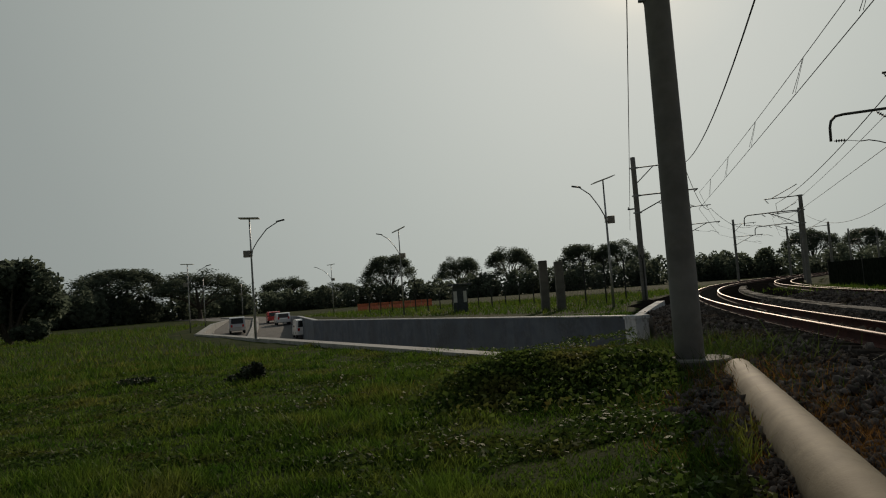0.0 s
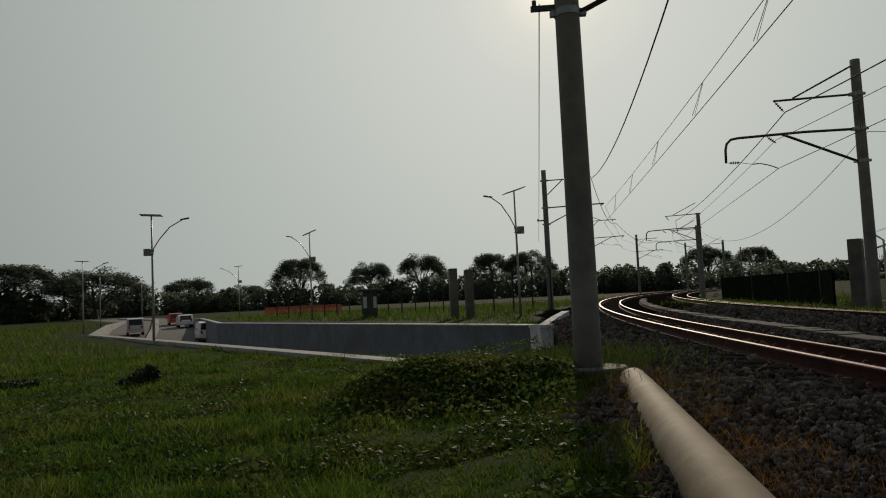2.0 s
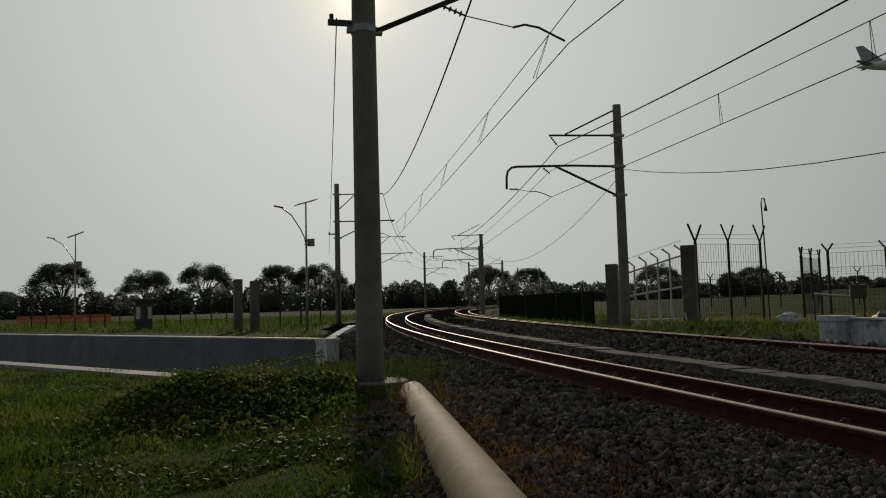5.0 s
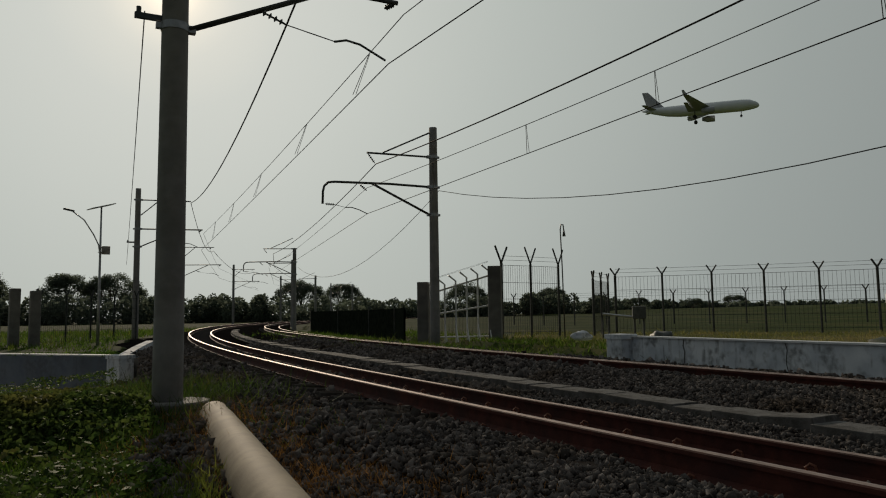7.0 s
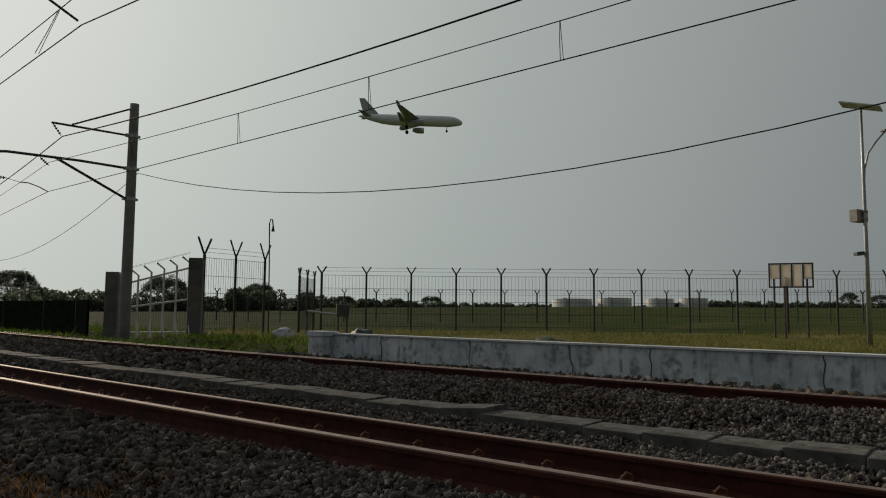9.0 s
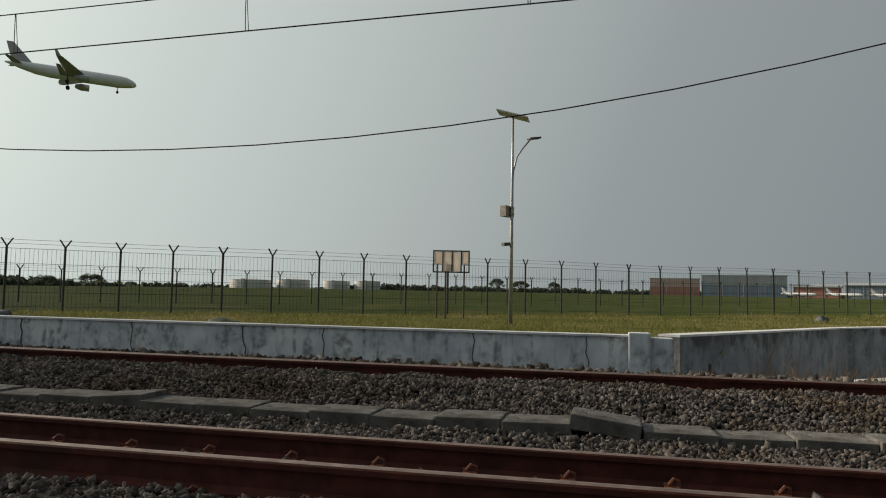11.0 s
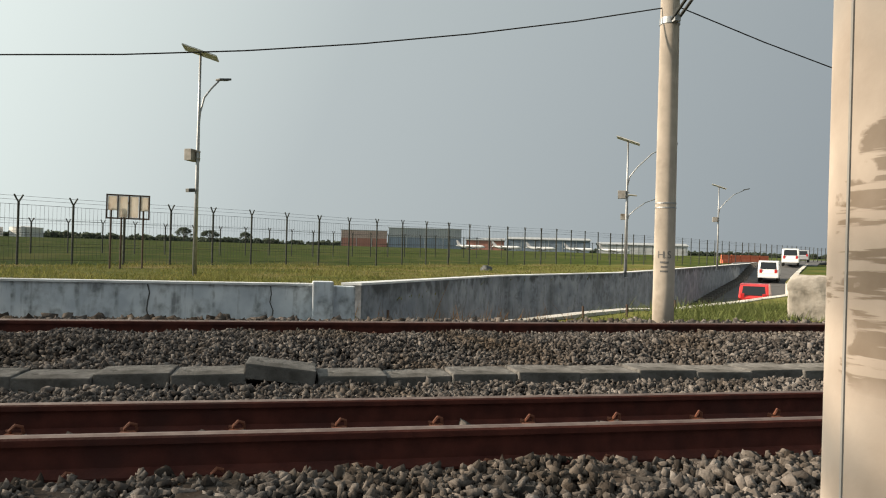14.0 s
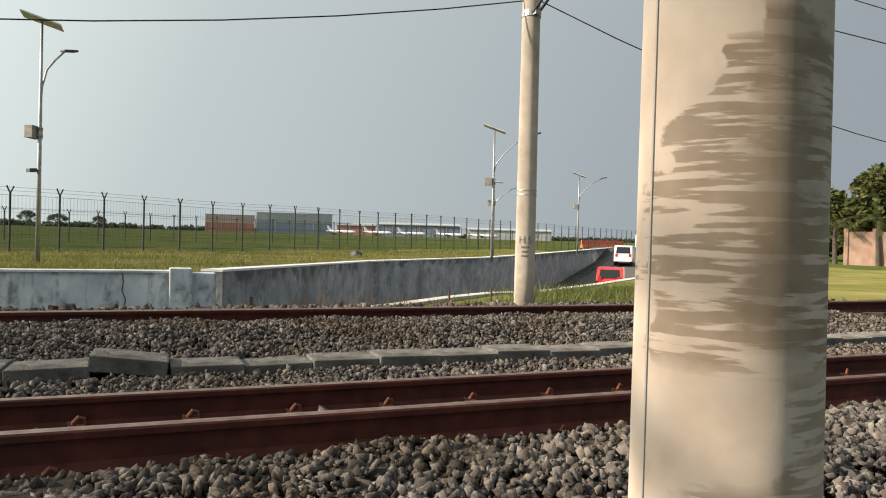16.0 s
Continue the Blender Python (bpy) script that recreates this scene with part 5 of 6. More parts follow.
def build_grass():
    rng = np.random.default_rng(9)
    n = 52000
    # denser close to the eye
    r = 2.2 + 26 * rng.random(n) ** 1.8
    a = np.radians(rng.uniform(-36, 52, n))
    x, y = r * np.sin(a), r * np.cos(a)
    ok = []
    for i in range(n):
        s, u = rail_su(x[i], y[i])
        edge = -2.3 + 0.5 * noise.noise((x[i] * 0.8, y[i] * 0.8, 7))
        ok.append(u < edge and not in_poly(x[i], y[i], TRENCH_A) and noise.noise((x[i] * 0.9, y[i] * 0.9, 2)) > -0.6)
    ok = np.array(ok)
    x, y, r = x[ok], y[ok], r[ok]
    z = np.array([height(p, q) for p, q in zip(x, y)])
    lush = np.array([noise.noise((p * 0.5, q * 0.5, 11)) for p, q in zip(x, y)])
    k = 5
    m = len(x) * k
    bx, by, bz = np.repeat(x, k), np.repeat(y, k), np.repeat(z, k)
    spread = np.repeat(0.03 + 0.004 * r, k)
    bx, by = bx + rng.normal(0, 1, m) * spread, by + rng.normal(0, 1, m) * spread
    tall = lush + 0.6 * np.array([noise.noise((p * 1.7, q * 1.7, 17)) for p, q in zip(x, y)])
    hgt = np.repeat(np.clip(0.06 + 0.13 * tall, 0.022, 0.2), k) * rng.lognormal(0, 0.27, m)
    wid = np.repeat(0.004 + 0.0009 * r, k)
    an = rng.uniform(0, 6.28, m)
    dx, dy = np.cos(an) * wid, np.sin(an) * wid
    lx, ly = rng.normal(0, 0.55, m) * hgt, rng.normal(0, 0.55, m) * hgt
    v = np.stack([np.stack([bx - dx, by - dy, bz - 0.01], -1), np.stack([bx + dx, by + dy, bz - 0.01], -1), np.stack([bx + lx, by + ly, bz + hgt], -1)], 1)
    stuff_mesh("grass", v.reshape(-1, 3), np.arange(m * 3).reshape(-1, 3), BLADE, "uneven green grass on the field beside the track", "grass")


build_grass()


def build_far_grass():
    """Coarser tufts over the middle distance, and a short sward behind the low wall."""
    rng = np.random.default_rng(19)
    xs, ys, hs, ws = [], [], [], []
    for a0, a1, r0, r1, n, h, w in ((-38, 22, 22, 100, 42000, 0.17, 0.035),):
        r = r0 + (r1 - r0) * rng.random(n) ** 1.4
        a = np.radians(rng.uniform(a0, a1, n))
        x, y = r * np.sin(a), r * np.cos(a)
        xs.append(x), ys.append(y)
        hs.append(h * (0.6 + 0.012 * r) * rng.lognormal(0, 0.4, n))
        ws.append(w * (0.35 + 0.012 * r))
    x, y, h, w = (np.concatenate(q) for q in (xs, ys, hs, ws))
    ok = []
    for p, q in zip(x, y):
        u = rail_su(p, q)[1]
        ok.append((u < -2.8 or u > 8.1) and not in_poly(p, q, TRENCH_A) and not in_poly(p, q, TRENCH_B) and seg_dist(p, q, ROAD_A)[0] > 6.2 and seg_dist(p, q, KERB_B)[0] > 0.7)
    ok = np.array(ok)
    x, y, h, w = x[ok], y[ok], h[ok], w[ok]
    z = np.array([height(p, q) for p, q in zip(x, y)])
    m = len(x)
    an = rng.uniform(0, 6.28, m)
    v = np.stack([np.stack([x - np.cos(an) * w, y - np.sin(an) * w, z - 0.02], -1), np.stack([x + np.cos(an) * w, y + np.sin(an) * w, z - 0.02], -1), np.stack([x + rng.normal(0, 0.5, m) * h, y + rng.normal(0, 0.5, m) * h, z + h], -1)], 1)
    stuff_mesh("field_grass", v.reshape(-1, 3), np.arange(m * 3).reshape(-1, 3), BLADE, "rough green grass over the wider field", "grass")


build_far_grass()


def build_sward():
    """Short grass with yellow patches, coloured as if sunlit, between the low wall and the airfield fence."""
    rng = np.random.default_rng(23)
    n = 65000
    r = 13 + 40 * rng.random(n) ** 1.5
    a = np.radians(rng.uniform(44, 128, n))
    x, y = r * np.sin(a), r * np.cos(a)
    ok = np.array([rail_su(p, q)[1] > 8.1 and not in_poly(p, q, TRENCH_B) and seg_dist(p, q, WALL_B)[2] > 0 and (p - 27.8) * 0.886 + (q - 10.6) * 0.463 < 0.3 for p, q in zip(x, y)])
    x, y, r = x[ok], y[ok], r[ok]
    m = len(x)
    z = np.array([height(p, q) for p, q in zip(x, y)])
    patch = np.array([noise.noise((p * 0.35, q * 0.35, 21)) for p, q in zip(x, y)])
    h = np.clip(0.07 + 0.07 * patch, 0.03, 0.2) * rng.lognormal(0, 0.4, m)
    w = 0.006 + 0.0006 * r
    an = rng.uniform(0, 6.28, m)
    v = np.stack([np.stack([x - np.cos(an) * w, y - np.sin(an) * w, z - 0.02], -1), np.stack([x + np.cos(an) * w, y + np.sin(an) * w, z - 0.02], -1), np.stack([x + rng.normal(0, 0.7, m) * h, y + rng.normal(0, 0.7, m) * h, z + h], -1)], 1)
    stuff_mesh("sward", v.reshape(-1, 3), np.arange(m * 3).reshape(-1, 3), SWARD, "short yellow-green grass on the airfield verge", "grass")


# Yellow-green blades brightened past BLADE, the sun's effect included in the colour.
SWARD = material("sun_tinted_sward", (0.165, 0.178, 0.05), (0.25, 0.235, 0.082), 0.8, scale=0.6, c3=(0.32, 0.27, 0.12), big=0.3, island=0.3, spec=0.05, through_light=0.25)
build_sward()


def build_lawn_weeds():
    """Broad-leaved clover and creepers in patches over the near lawn."""
    rng = np.random.default_rng(29)
    n = 120000
    r = 2.0 + 18 * rng.random(n) ** 1.5
    a = np.radians(rng.uniform(-36, 40, n))
    x, y = r * np.sin(a), r * np.cos(a)
    patch = np.array([noise.noise((p * 0.8, q * 0.8, 31)) + 0.5 * noise.noise((p * 2.3, q * 2.3, 37)) for p, q in zip(x, y)])
    ok = np.array([rail_su(p, q)[1] < -2.4 for p, q in zip(x, y)]) & (patch > -0.08)
    x, y, r, patch = x[ok], y[ok], r[ok], patch[ok]
    z = np.array([height(p, q) for p, q in zip(x, y)]) + rng.random(len(x)) * (0.03 + 0.16 * np.clip(patch, 0, 1))
    v, t = leaf_cloud(rng, np.stack([x, y, z], -1), 0.03, 0.8)
    stuff_mesh("lawn_weeds", v, t, WEED, "patches of low broad-leaved weeds in the lawn", "weeds")
DRY = material("dry_grass", (0.16, 0.083, 0.026), (0.26, 0.142, 0.046), 0.9, scale=3, island=0.5, spec=0.0, through_light=0.25)
OCHRE = material("yellowed_weeds", (0.09, 0.075, 0.018), (0.15, 0.12, 0.03), 0.85, scale=3, island=0.5, spec=0.08, through_light=0.3)
WEED = material("weed_leaves", (0.032, 0.062, 0.012), (0.062, 0.098, 0.02), 0.65, scale=3, c3=(0.085, 0.09, 0.024), big=0.9, island=0.6, spec=0.08, through_light=0.3)
CREEPER = material("creeper_leaves", (0.045, 0.08, 0.018), (0.085, 0.115, 0.027), 0.7, scale=3, c3=(0.125, 0.115, 0.034), big=0.9, island=0.5, spec=0.08, through_light=0.35)


def tuft_patch(name, cx, cy, rx, ry, n, h, mat, label, seed, wid=0.006):
    rng = np.random.default_rng(seed)
    x, y = cx + rng.normal(0, rx, n), cy + rng.normal(0, ry, n)
    z = np.array([height(p, q) for p, q in zip(x, y)])
    hh = h * rng.lognormal(0, 0.4, n)
    an = rng.uniform(0, 6.28, n)
    v = np.stack([np.stack([x - np.cos(an) * wid, y - np.sin(an) * wid, z - 0.01], -1), np.stack([x + np.cos(an) * wid, y + np.sin(an) * wid, z - 0.01], -1), np.stack([x + rng.normal(0, 0.6, n) * hh, y + rng.normal(0, 0.6, n) * hh, z + hh], -1)], 1)
    stuff_mesh(name, v.reshape(-1, 3), np.arange(n * 3).reshape(-1, 3), mat, label, "grass")


p = rail_at(4.9, -1.6)
tuft_patch("dry_grass", p.x, p.y, 0.42, 1.5, 16000, 0.06, DRY, "brown dried grass at the ballast edge", 51, 0.004)
p = rail_at(2.6, -1.75)
tuft_patch("dry_grass", p.x, p.y, 0.34, 0.9, 9000, 0.05, DRY, "brown dried grass at the ballast edge", 58, 0.004)
p = rail_at(8.0, -1.6)
tuft_patch("dry_grass", p.x, p.y, 0.3, 0.8, 1800, 0.09, DRY, "brown dried grass at the ballast edge", 54)
p = rail_at(8.6, -1.75)
tuft_patch("weeds", p.x, p.y, 0.36, 1.6, 6000, 0.06, WEED, "low green weeds spreading into the ballast", 57, 0.008)
for s, u, seed in ((18, 7.0, 61), (26, 7.1, 62), (35, 7.2, 63)):
    p = rail_at(s, u)
    tuft_patch("verge_grass", p.x, p.y, 1.3, 2.6, 4500, 0.12, BLADE, "rough grass verge beside the far track", seed, 0.018)
p = rail_at(11.0, -2.0)
tuft_patch("weeds", p.x, p.y, 0.5, 1.2, 4500, 0.16, WEED, "low green weeds round the pole foot", 52, 0.009)
tuft_patch("verge_grass", 12.9, -12.6, 0.8, 1.3, 9000, 0.13, LEAFBRIGHT, "bright tall grass beside the underpass ramp", 53, 0.012)
tuft_patch("verge_grass", 10.7, -8.9, 0.5, 0.9, 3500, 0.12, LEAFBRIGHT, "bright tall grass beside the underpass ramp", 55, 0.012)
tuft_patch("dry_weeds", 10.9, -4.6, 0.3, 1.2, 260, 0.22, DRY, "dry thin weeds at the ramp's edge", 56, 0.008)


build_lawn_weeds()


def build_weeds():
    rng = np.random.default_rng(14)
    n = 34000
    x, y = rng.normal(1.75, 0.8, n), rng.normal(10.1, 0.75, n)
    keep = np.array([rail_su(p, q)[1] < -2.25 for p, q in zip(x, y)])
    x, y = x[keep], y[keep]
    bumpy = np.array([0.5 + 0.5 * noise.noise((p * 1.4, q * 1.4, 5)) for p, q in zip(x, y)])
    heap = 0.20 * np.exp(-((x - 1.75) ** 2 / 0.8 + (y - 9.3) ** 2 / 0.5)) + 0.17 * np.exp(-((x - 0.3) ** 2 / 0.5 + (y - 9.9) ** 2 / 0.5))
    z = np.array([height(p, q) for p, q in zip(x, y)]) + rng.random(len(x)) ** 0.7 * (0.03 + 0.17 * bumpy + heap)
    v, t = leaf_cloud(rng, np.stack([x, y, z], -1), 0.036, 0.9)
    stuff_mesh("weed_mound", v, t, CREEPER, "low mound of creeping broad-leaved weeds", "weeds")


build_weeds()
tuft_patch("dry_weeds", 2.0, 11.2, 0.9, 0.6, 9000, 0.10, OCHRE, "yellowing dry weeds on the mound behind the pole", 59, 0.01)
bm = bmesh.new()
tube(bm, [(0, 0, -0.3), (0, 0, 0.05), (0, 0, 0.07)], [0.42, 0.42, 0.39], 24)
q = rail_at(9.62, -2.03)
footing = mesh_object("pole_footing", bm, DARKCONC)
footing.location = (q.x + 0.1, q.y - 0.05, height(q.x, q.y))
tagged(footing, "round grey concrete footing under the railway pole", "footing")


# ---- roadside at the near underpass ----
REDPLASTIC = material("orange_plastic", (0.55, 0.12, 0.05), (0.62, 0.17, 0.08), 0.5, scale=4)


def barrier_row(a, b, n, z, tall=1.0):
    """Plastic road barriers, each with a waisted profile."""
    for k in range(n):
        p, q = Vector(a).lerp(Vector(b), k / n), Vector(a).lerp(Vector(b), (k + 0.94) / n)
        d = (q - p)
        e = thing("road_barrier", (p.x, p.y, z), "orange plastic road barrier in a row", "barrier", "road barriers", turn=math.atan2(d.y, d.x))
        bm = bmesh.new()
        prof = [(u, v * tall) for u, v in ((-0.25, 0), (0.25, 0), (0.25, 0.2), (0.12, 0.5), (0.1, 0.9), (-0.1, 0.9), (-0.12, 0.5), (-0.25, 0.2))]
        sweep(bm, prof, [lambda u, zz, x=x: Vector((x, u, zz)) for x in (0, d.length)])
        bmesh.ops.recalc_face_normals(bm, faces=bm.faces)
        part("shell", bm, REDPLASTIC, e)


barrier_row((64.7, -57.0), (64.3, -63.3), 5, 1.3, 1.05)
barrier_row((-11.0, 92.0), (-1.5, 93.0), 7, 0.3)

GUARD = material("dark_kiosk_paint", (0.03, 0.04, 0.045), (0.05, 0.06, 0.07), 0.6, scale=5)


def build_kiosk():
    e = thing("guard_kiosk", (1.0, 45.7, 0.35), "small dark guard kiosk with a flat roof and white panels", "kiosk")
    bm = bmesh.new()
    box(bm, -0.45, 0.45, -0.45, 0.45, -0.2, 1.75, bevel=0.02)
    part("wall", bm, GUARD, e)
    bm = bmesh.new()
    box(bm, -0.75, 0.75, -0.7, 0.7, 1.75, 1.87, bevel=0.02)
    part("roof", bm, GUARD, e)
    for x0, x1 in ((-0.42, -0.2), (0.2, 0.4)):
        bm = bmesh.new()
        box(bm, x0, x1, -0.462, -0.452, 0.7, 1.4)
        part("panel", bm, PALE, e)


build_kiosk()
fence_line("field_fence", (-6.0, 58.0), (1.0, -0.6), 14, 1.1, lawn_z, 1.3, "dark wire fence behind the sunken road", False)
fence_line("field_fence", (5.9, 35.6), (0.9, 0.35), 5, 1.2, lawn_z, 2.2, "dark tall fence by the concrete gate posts", True)
for x, y, h in ((4.95, 35.7, 2.5), (5.7, 35.55, 2.4)):
    bm = bmesh.new()
    box(bm, -0.2, 0.2, -0.2, 0.2, -0.3, h, bevel=0.03)
    ob = mesh_object("gate_pillar", bm, DARKCONC)
    ob.location = (x, y, height(x, y))
    tagged(ob, "grey square concrete gate pillar in the weeds", "pillar", "gate pillars")


# ---- vehicles ----
GLASSDARK = material("tinted_car_glass", (0.01, 0.012, 0.015), None, 0.08, scale=3)
TYRE = material("tyre_rubber", (0.015, 0.015, 0.015), (0.025, 0.025, 0.025), 0.85, scale=9)
RIM = material("alloy_rim", (0.4, 0.4, 0.41), (0.5, 0.5, 0.5), 0.35, 0.8, scale=9)
CARWHITE = material("white_car_paint", (0.72, 0.73, 0.74), (0.76, 0.77, 0.78), 0.25, scale=2)
CARSILVER = material("silver_car_paint", (0.4, 0.41, 0.43), (0.45, 0.46, 0.48), 0.28, 0.4, scale=2)
CARRED = material("red_car_paint", (0.5, 0.03, 0.03), (0.55, 0.04, 0.04), 0.25, scale=2)
LIGHTRED = material("red_lamp_lens", (0.4, 0.02, 0.02), None, 0.2, scale=4)


def car(x, y, z, turn, paint, label, van=False, length=4.3, width=1.72, tall=1.75):
    e = thing("car", (x, y, z), label, "car", "cars on the road", turn=turn)
    L, W, H = length / 2, width / 2, tall
    hood = 0.62 if van else 0.55
    prof = [(-L, 0.35), (-L - 0.03, 0.75), (-L + 0.06, H * 0.56), (-L + (0.2 if van else 0.45), H * 0.95), (-L + 0.7, H), (L * 0.25, H), (L * hood, H * 0.9), (L * (hood + 0.3), H * 0.58), (L * 0.97, H * 0.5), (L, 0.6), (L - 0.03, 0.33), (0, 0.28)]
    bm = bmesh.new()
    rows = []
    for k, (yy, up) in enumerate(((-1, 0), (-0.9, 1), (0.9, 1), (1, 0))):
        rows.append([bm.verts.new((px * (1.0 if abs(yy) < 1 else 0.985), yy * W * (1 - 0.12 * max(0, (pz - 0.9) / H)), pz)) for px, pz in prof])
    n = len(prof)
    for a, b in zip(rows, rows[1:]):
        for j in range(n):
            bm.faces.new((a[j], a[(j + 1) % n], b[(j + 1) % n], b[j]))
    bm.faces.new(rows[0]), bm.faces.new(rows[-1][::-1])
    bmesh.ops.recalc_face_normals(bm, faces=bm.faces)
    body = part("body", bm, paint, e)

    def pane(name, pts, mat=GLASSDARK, lab=""):
        bm = bmesh.new()
        bm.faces.new([bm.verts.new(q) for q in pts])
        ex = bmesh.ops.extrude_face_region(bm, geom=bm.faces[:])
        c = Vector((0, 0, H * 0.6))
        for v in ex["geom"]:
            if isinstance(v, bmesh.types.BMVert):
                v.co += (v.co - c).normalized() * 0.012
        bmesh.ops.recalc_face_normals(bm, faces=bm.faces)
        part(name, bm, mat, body, lab)

    xr0, xr1 = -L + 0.075, -L + (0.19 if van else 0.42)
    pane("rear_window", [(xr0, -W * 0.78, H * 0.6), (xr0, W * 0.78, H * 0.6), (xr1, W * 0.72, H * 0.92), (xr1, -W * 0.72, H * 0.92)])
    pane("windscreen", [(L * (hood + 0.28), -W * 0.78, H * 0.6), (L * (hood + 0.28), W * 0.78, H * 0.6), (L * (hood + 0.02), W * 0.7, H * 0.88), (L * (hood + 0.02), -W * 0.7, H * 0.88)])
    for sy in (-1, 1):
        yy, yt = sy * W * 0.975, sy * W * 0.925
        for x0, x1 in ((-L + 0.5, -0.25), (-0.15, L * hood - 0.05)):
            pane("side_window", [(x0, yy, H * 0.58), (x1 + 0.1, yy, H * 0.58), (x1, yt, H * 0.9), (x0 + 0.1, yt, H * 0.9)])
        bm = bmesh.new()
        box(bm, -L - 0.035, -L + 0.06, sy * W * 0.72 - 0.1, sy * W * 0.72 + 0.1, 0.72, 1.0, bevel=0.02)
        part("tail_light", bm, LIGHTRED, body, "red tail light")
        bm = bmesh.new()
        box(bm, L * 0.94, L + 0.01, sy * W * 0.7 - 0.13, sy * W * 0.7 + 0.13, 0.62, 0.8, bevel=0.02)
        part("headlight", bm, PALE, body, "clear headlight")
        for wx in (-L * 0.62, L * 0.62):
            bm = bmesh.new()
            tube(bm, [(wx, sy * (W - 0.2), 0.31), (wx, sy * (W - 0.16), 0.31), (wx, sy * (W + 0.01), 0.31)], [0.29, 0.31, 0.3], 18)
            wheel = part("wheel", bm, TYRE, e)
            bm = bmesh.new()
            tube(bm, [(wx, sy * (W + 0.011), 0.31), (wx, sy * (W + 0.02), 0.31)], [0.19, 0.16], 14)
            part("rim", bm, RIM, wheel)
    bm = bmesh.new()
    box(bm, -L - 0.06, -L + 0.1, -W * 0.93, W * 0.93, 0.35, 0.55, bevel=0.03)
    part("bumper", bm, paint, body)
    return e


def road_z(line, x, y):
    d = seg_dist(x, y, line)
    i = min(int(d[1]), len(line) - 2)
    return line[i][2] + (line[i + 1][2] - line[i][2]) * (d[1] - i)


for x, y, paint, van, lab in ((-13.9, 70.5, CARWHITE, True, "white minivan driving on the sunken road"), (-23.0, 80.0, CARSILVER, True, "silver minivan coming along the road"), (-20.2, 90.0, CARWHITE, False, "white hatchback on the curved road"), (-23.2, 98.0, CARRED, False, "red car on the curved road")):
    car(x, y, road_z(ROAD_A, x, y), 1.87, paint, lab, van, 4.1, 1.66, 1.8 if van else 1.5)
for x, y, paint, van, lab in ((45.76, -45.1, CARWHITE, True, "white minivan climbing out of the underpass"), (32.2, -30.7, CARRED, False, "red hatchback climbing out of the underpass"), (54.4, -56.3, CARWHITE, True, "white minivan at the top of the ramp"), (68.7, -73.0, CARSILVER, False, "silver car further up the ramp road")):
    car(x, y, road_z(ROAD_B, x, y), -0.82, paint, lab, van, 3.9, 1.5, 1.7 if van else 1.5)
ribbon("lane_line", [(p[0], p[1], p[2] + 0.012) for p in ROAD_B[2:]], 2.9, 3.05, COPING, "worn white edge line on the asphalt", "road marking", thick=0.008)

# road markings and dividing kerbs
ribbon("median_kerb", [(-13.3, 51.6, -2.55), (-18.5, 68.0, -1.35), (-22.3, 85.0, -0.5), (-30.0, 115.0, 0.12), (-46.0, 150.0, 0.25)], -0.4, 0.4, KERB, "pale concrete median kerb curving along the road", "kerb", thick=0.5)


# ---- airport in the distance ----
HANGRED = material("brick_red_cladding", (0.33, 0.14, 0.105), (0.39, 0.18, 0.14), 0.7, scale=0.5, stretch=(1, 1, 0.1))
HANGBLUE = material("blue_grey_cladding", (0.16, 0.2, 0.26), (0.2, 0.25, 0.31), 0.6, scale=0.4, stretch=(1, 1, 0.1))
ROOFGREY = material("metal_roof", (0.4, 0.42, 0.43), (0.48, 0.49, 0.5), 0.5, 0.3, scale=0.3)
AIRWHITE = material("aircraft_white", (0.62, 0.64, 0.66), (0.68, 0.7, 0.71), 0.35, scale=0.5)
AIRGREY = material("aircraft_grey", (0.3, 0.31, 0.33), (0.36, 0.37, 0.39), 0.4, scale=0.5)


ROOFPINK = material("pinkish_roof", (0.42, 0.30, 0.26), (0.48, 0.35, 0.31), 0.6, scale=0.3)
HANGBAND = material("pale_upper_cladding", (0.28, 0.3, 0.32), (0.34, 0.355, 0.37), 0.6, scale=0.4, stretch=(1, 1, 0.1))


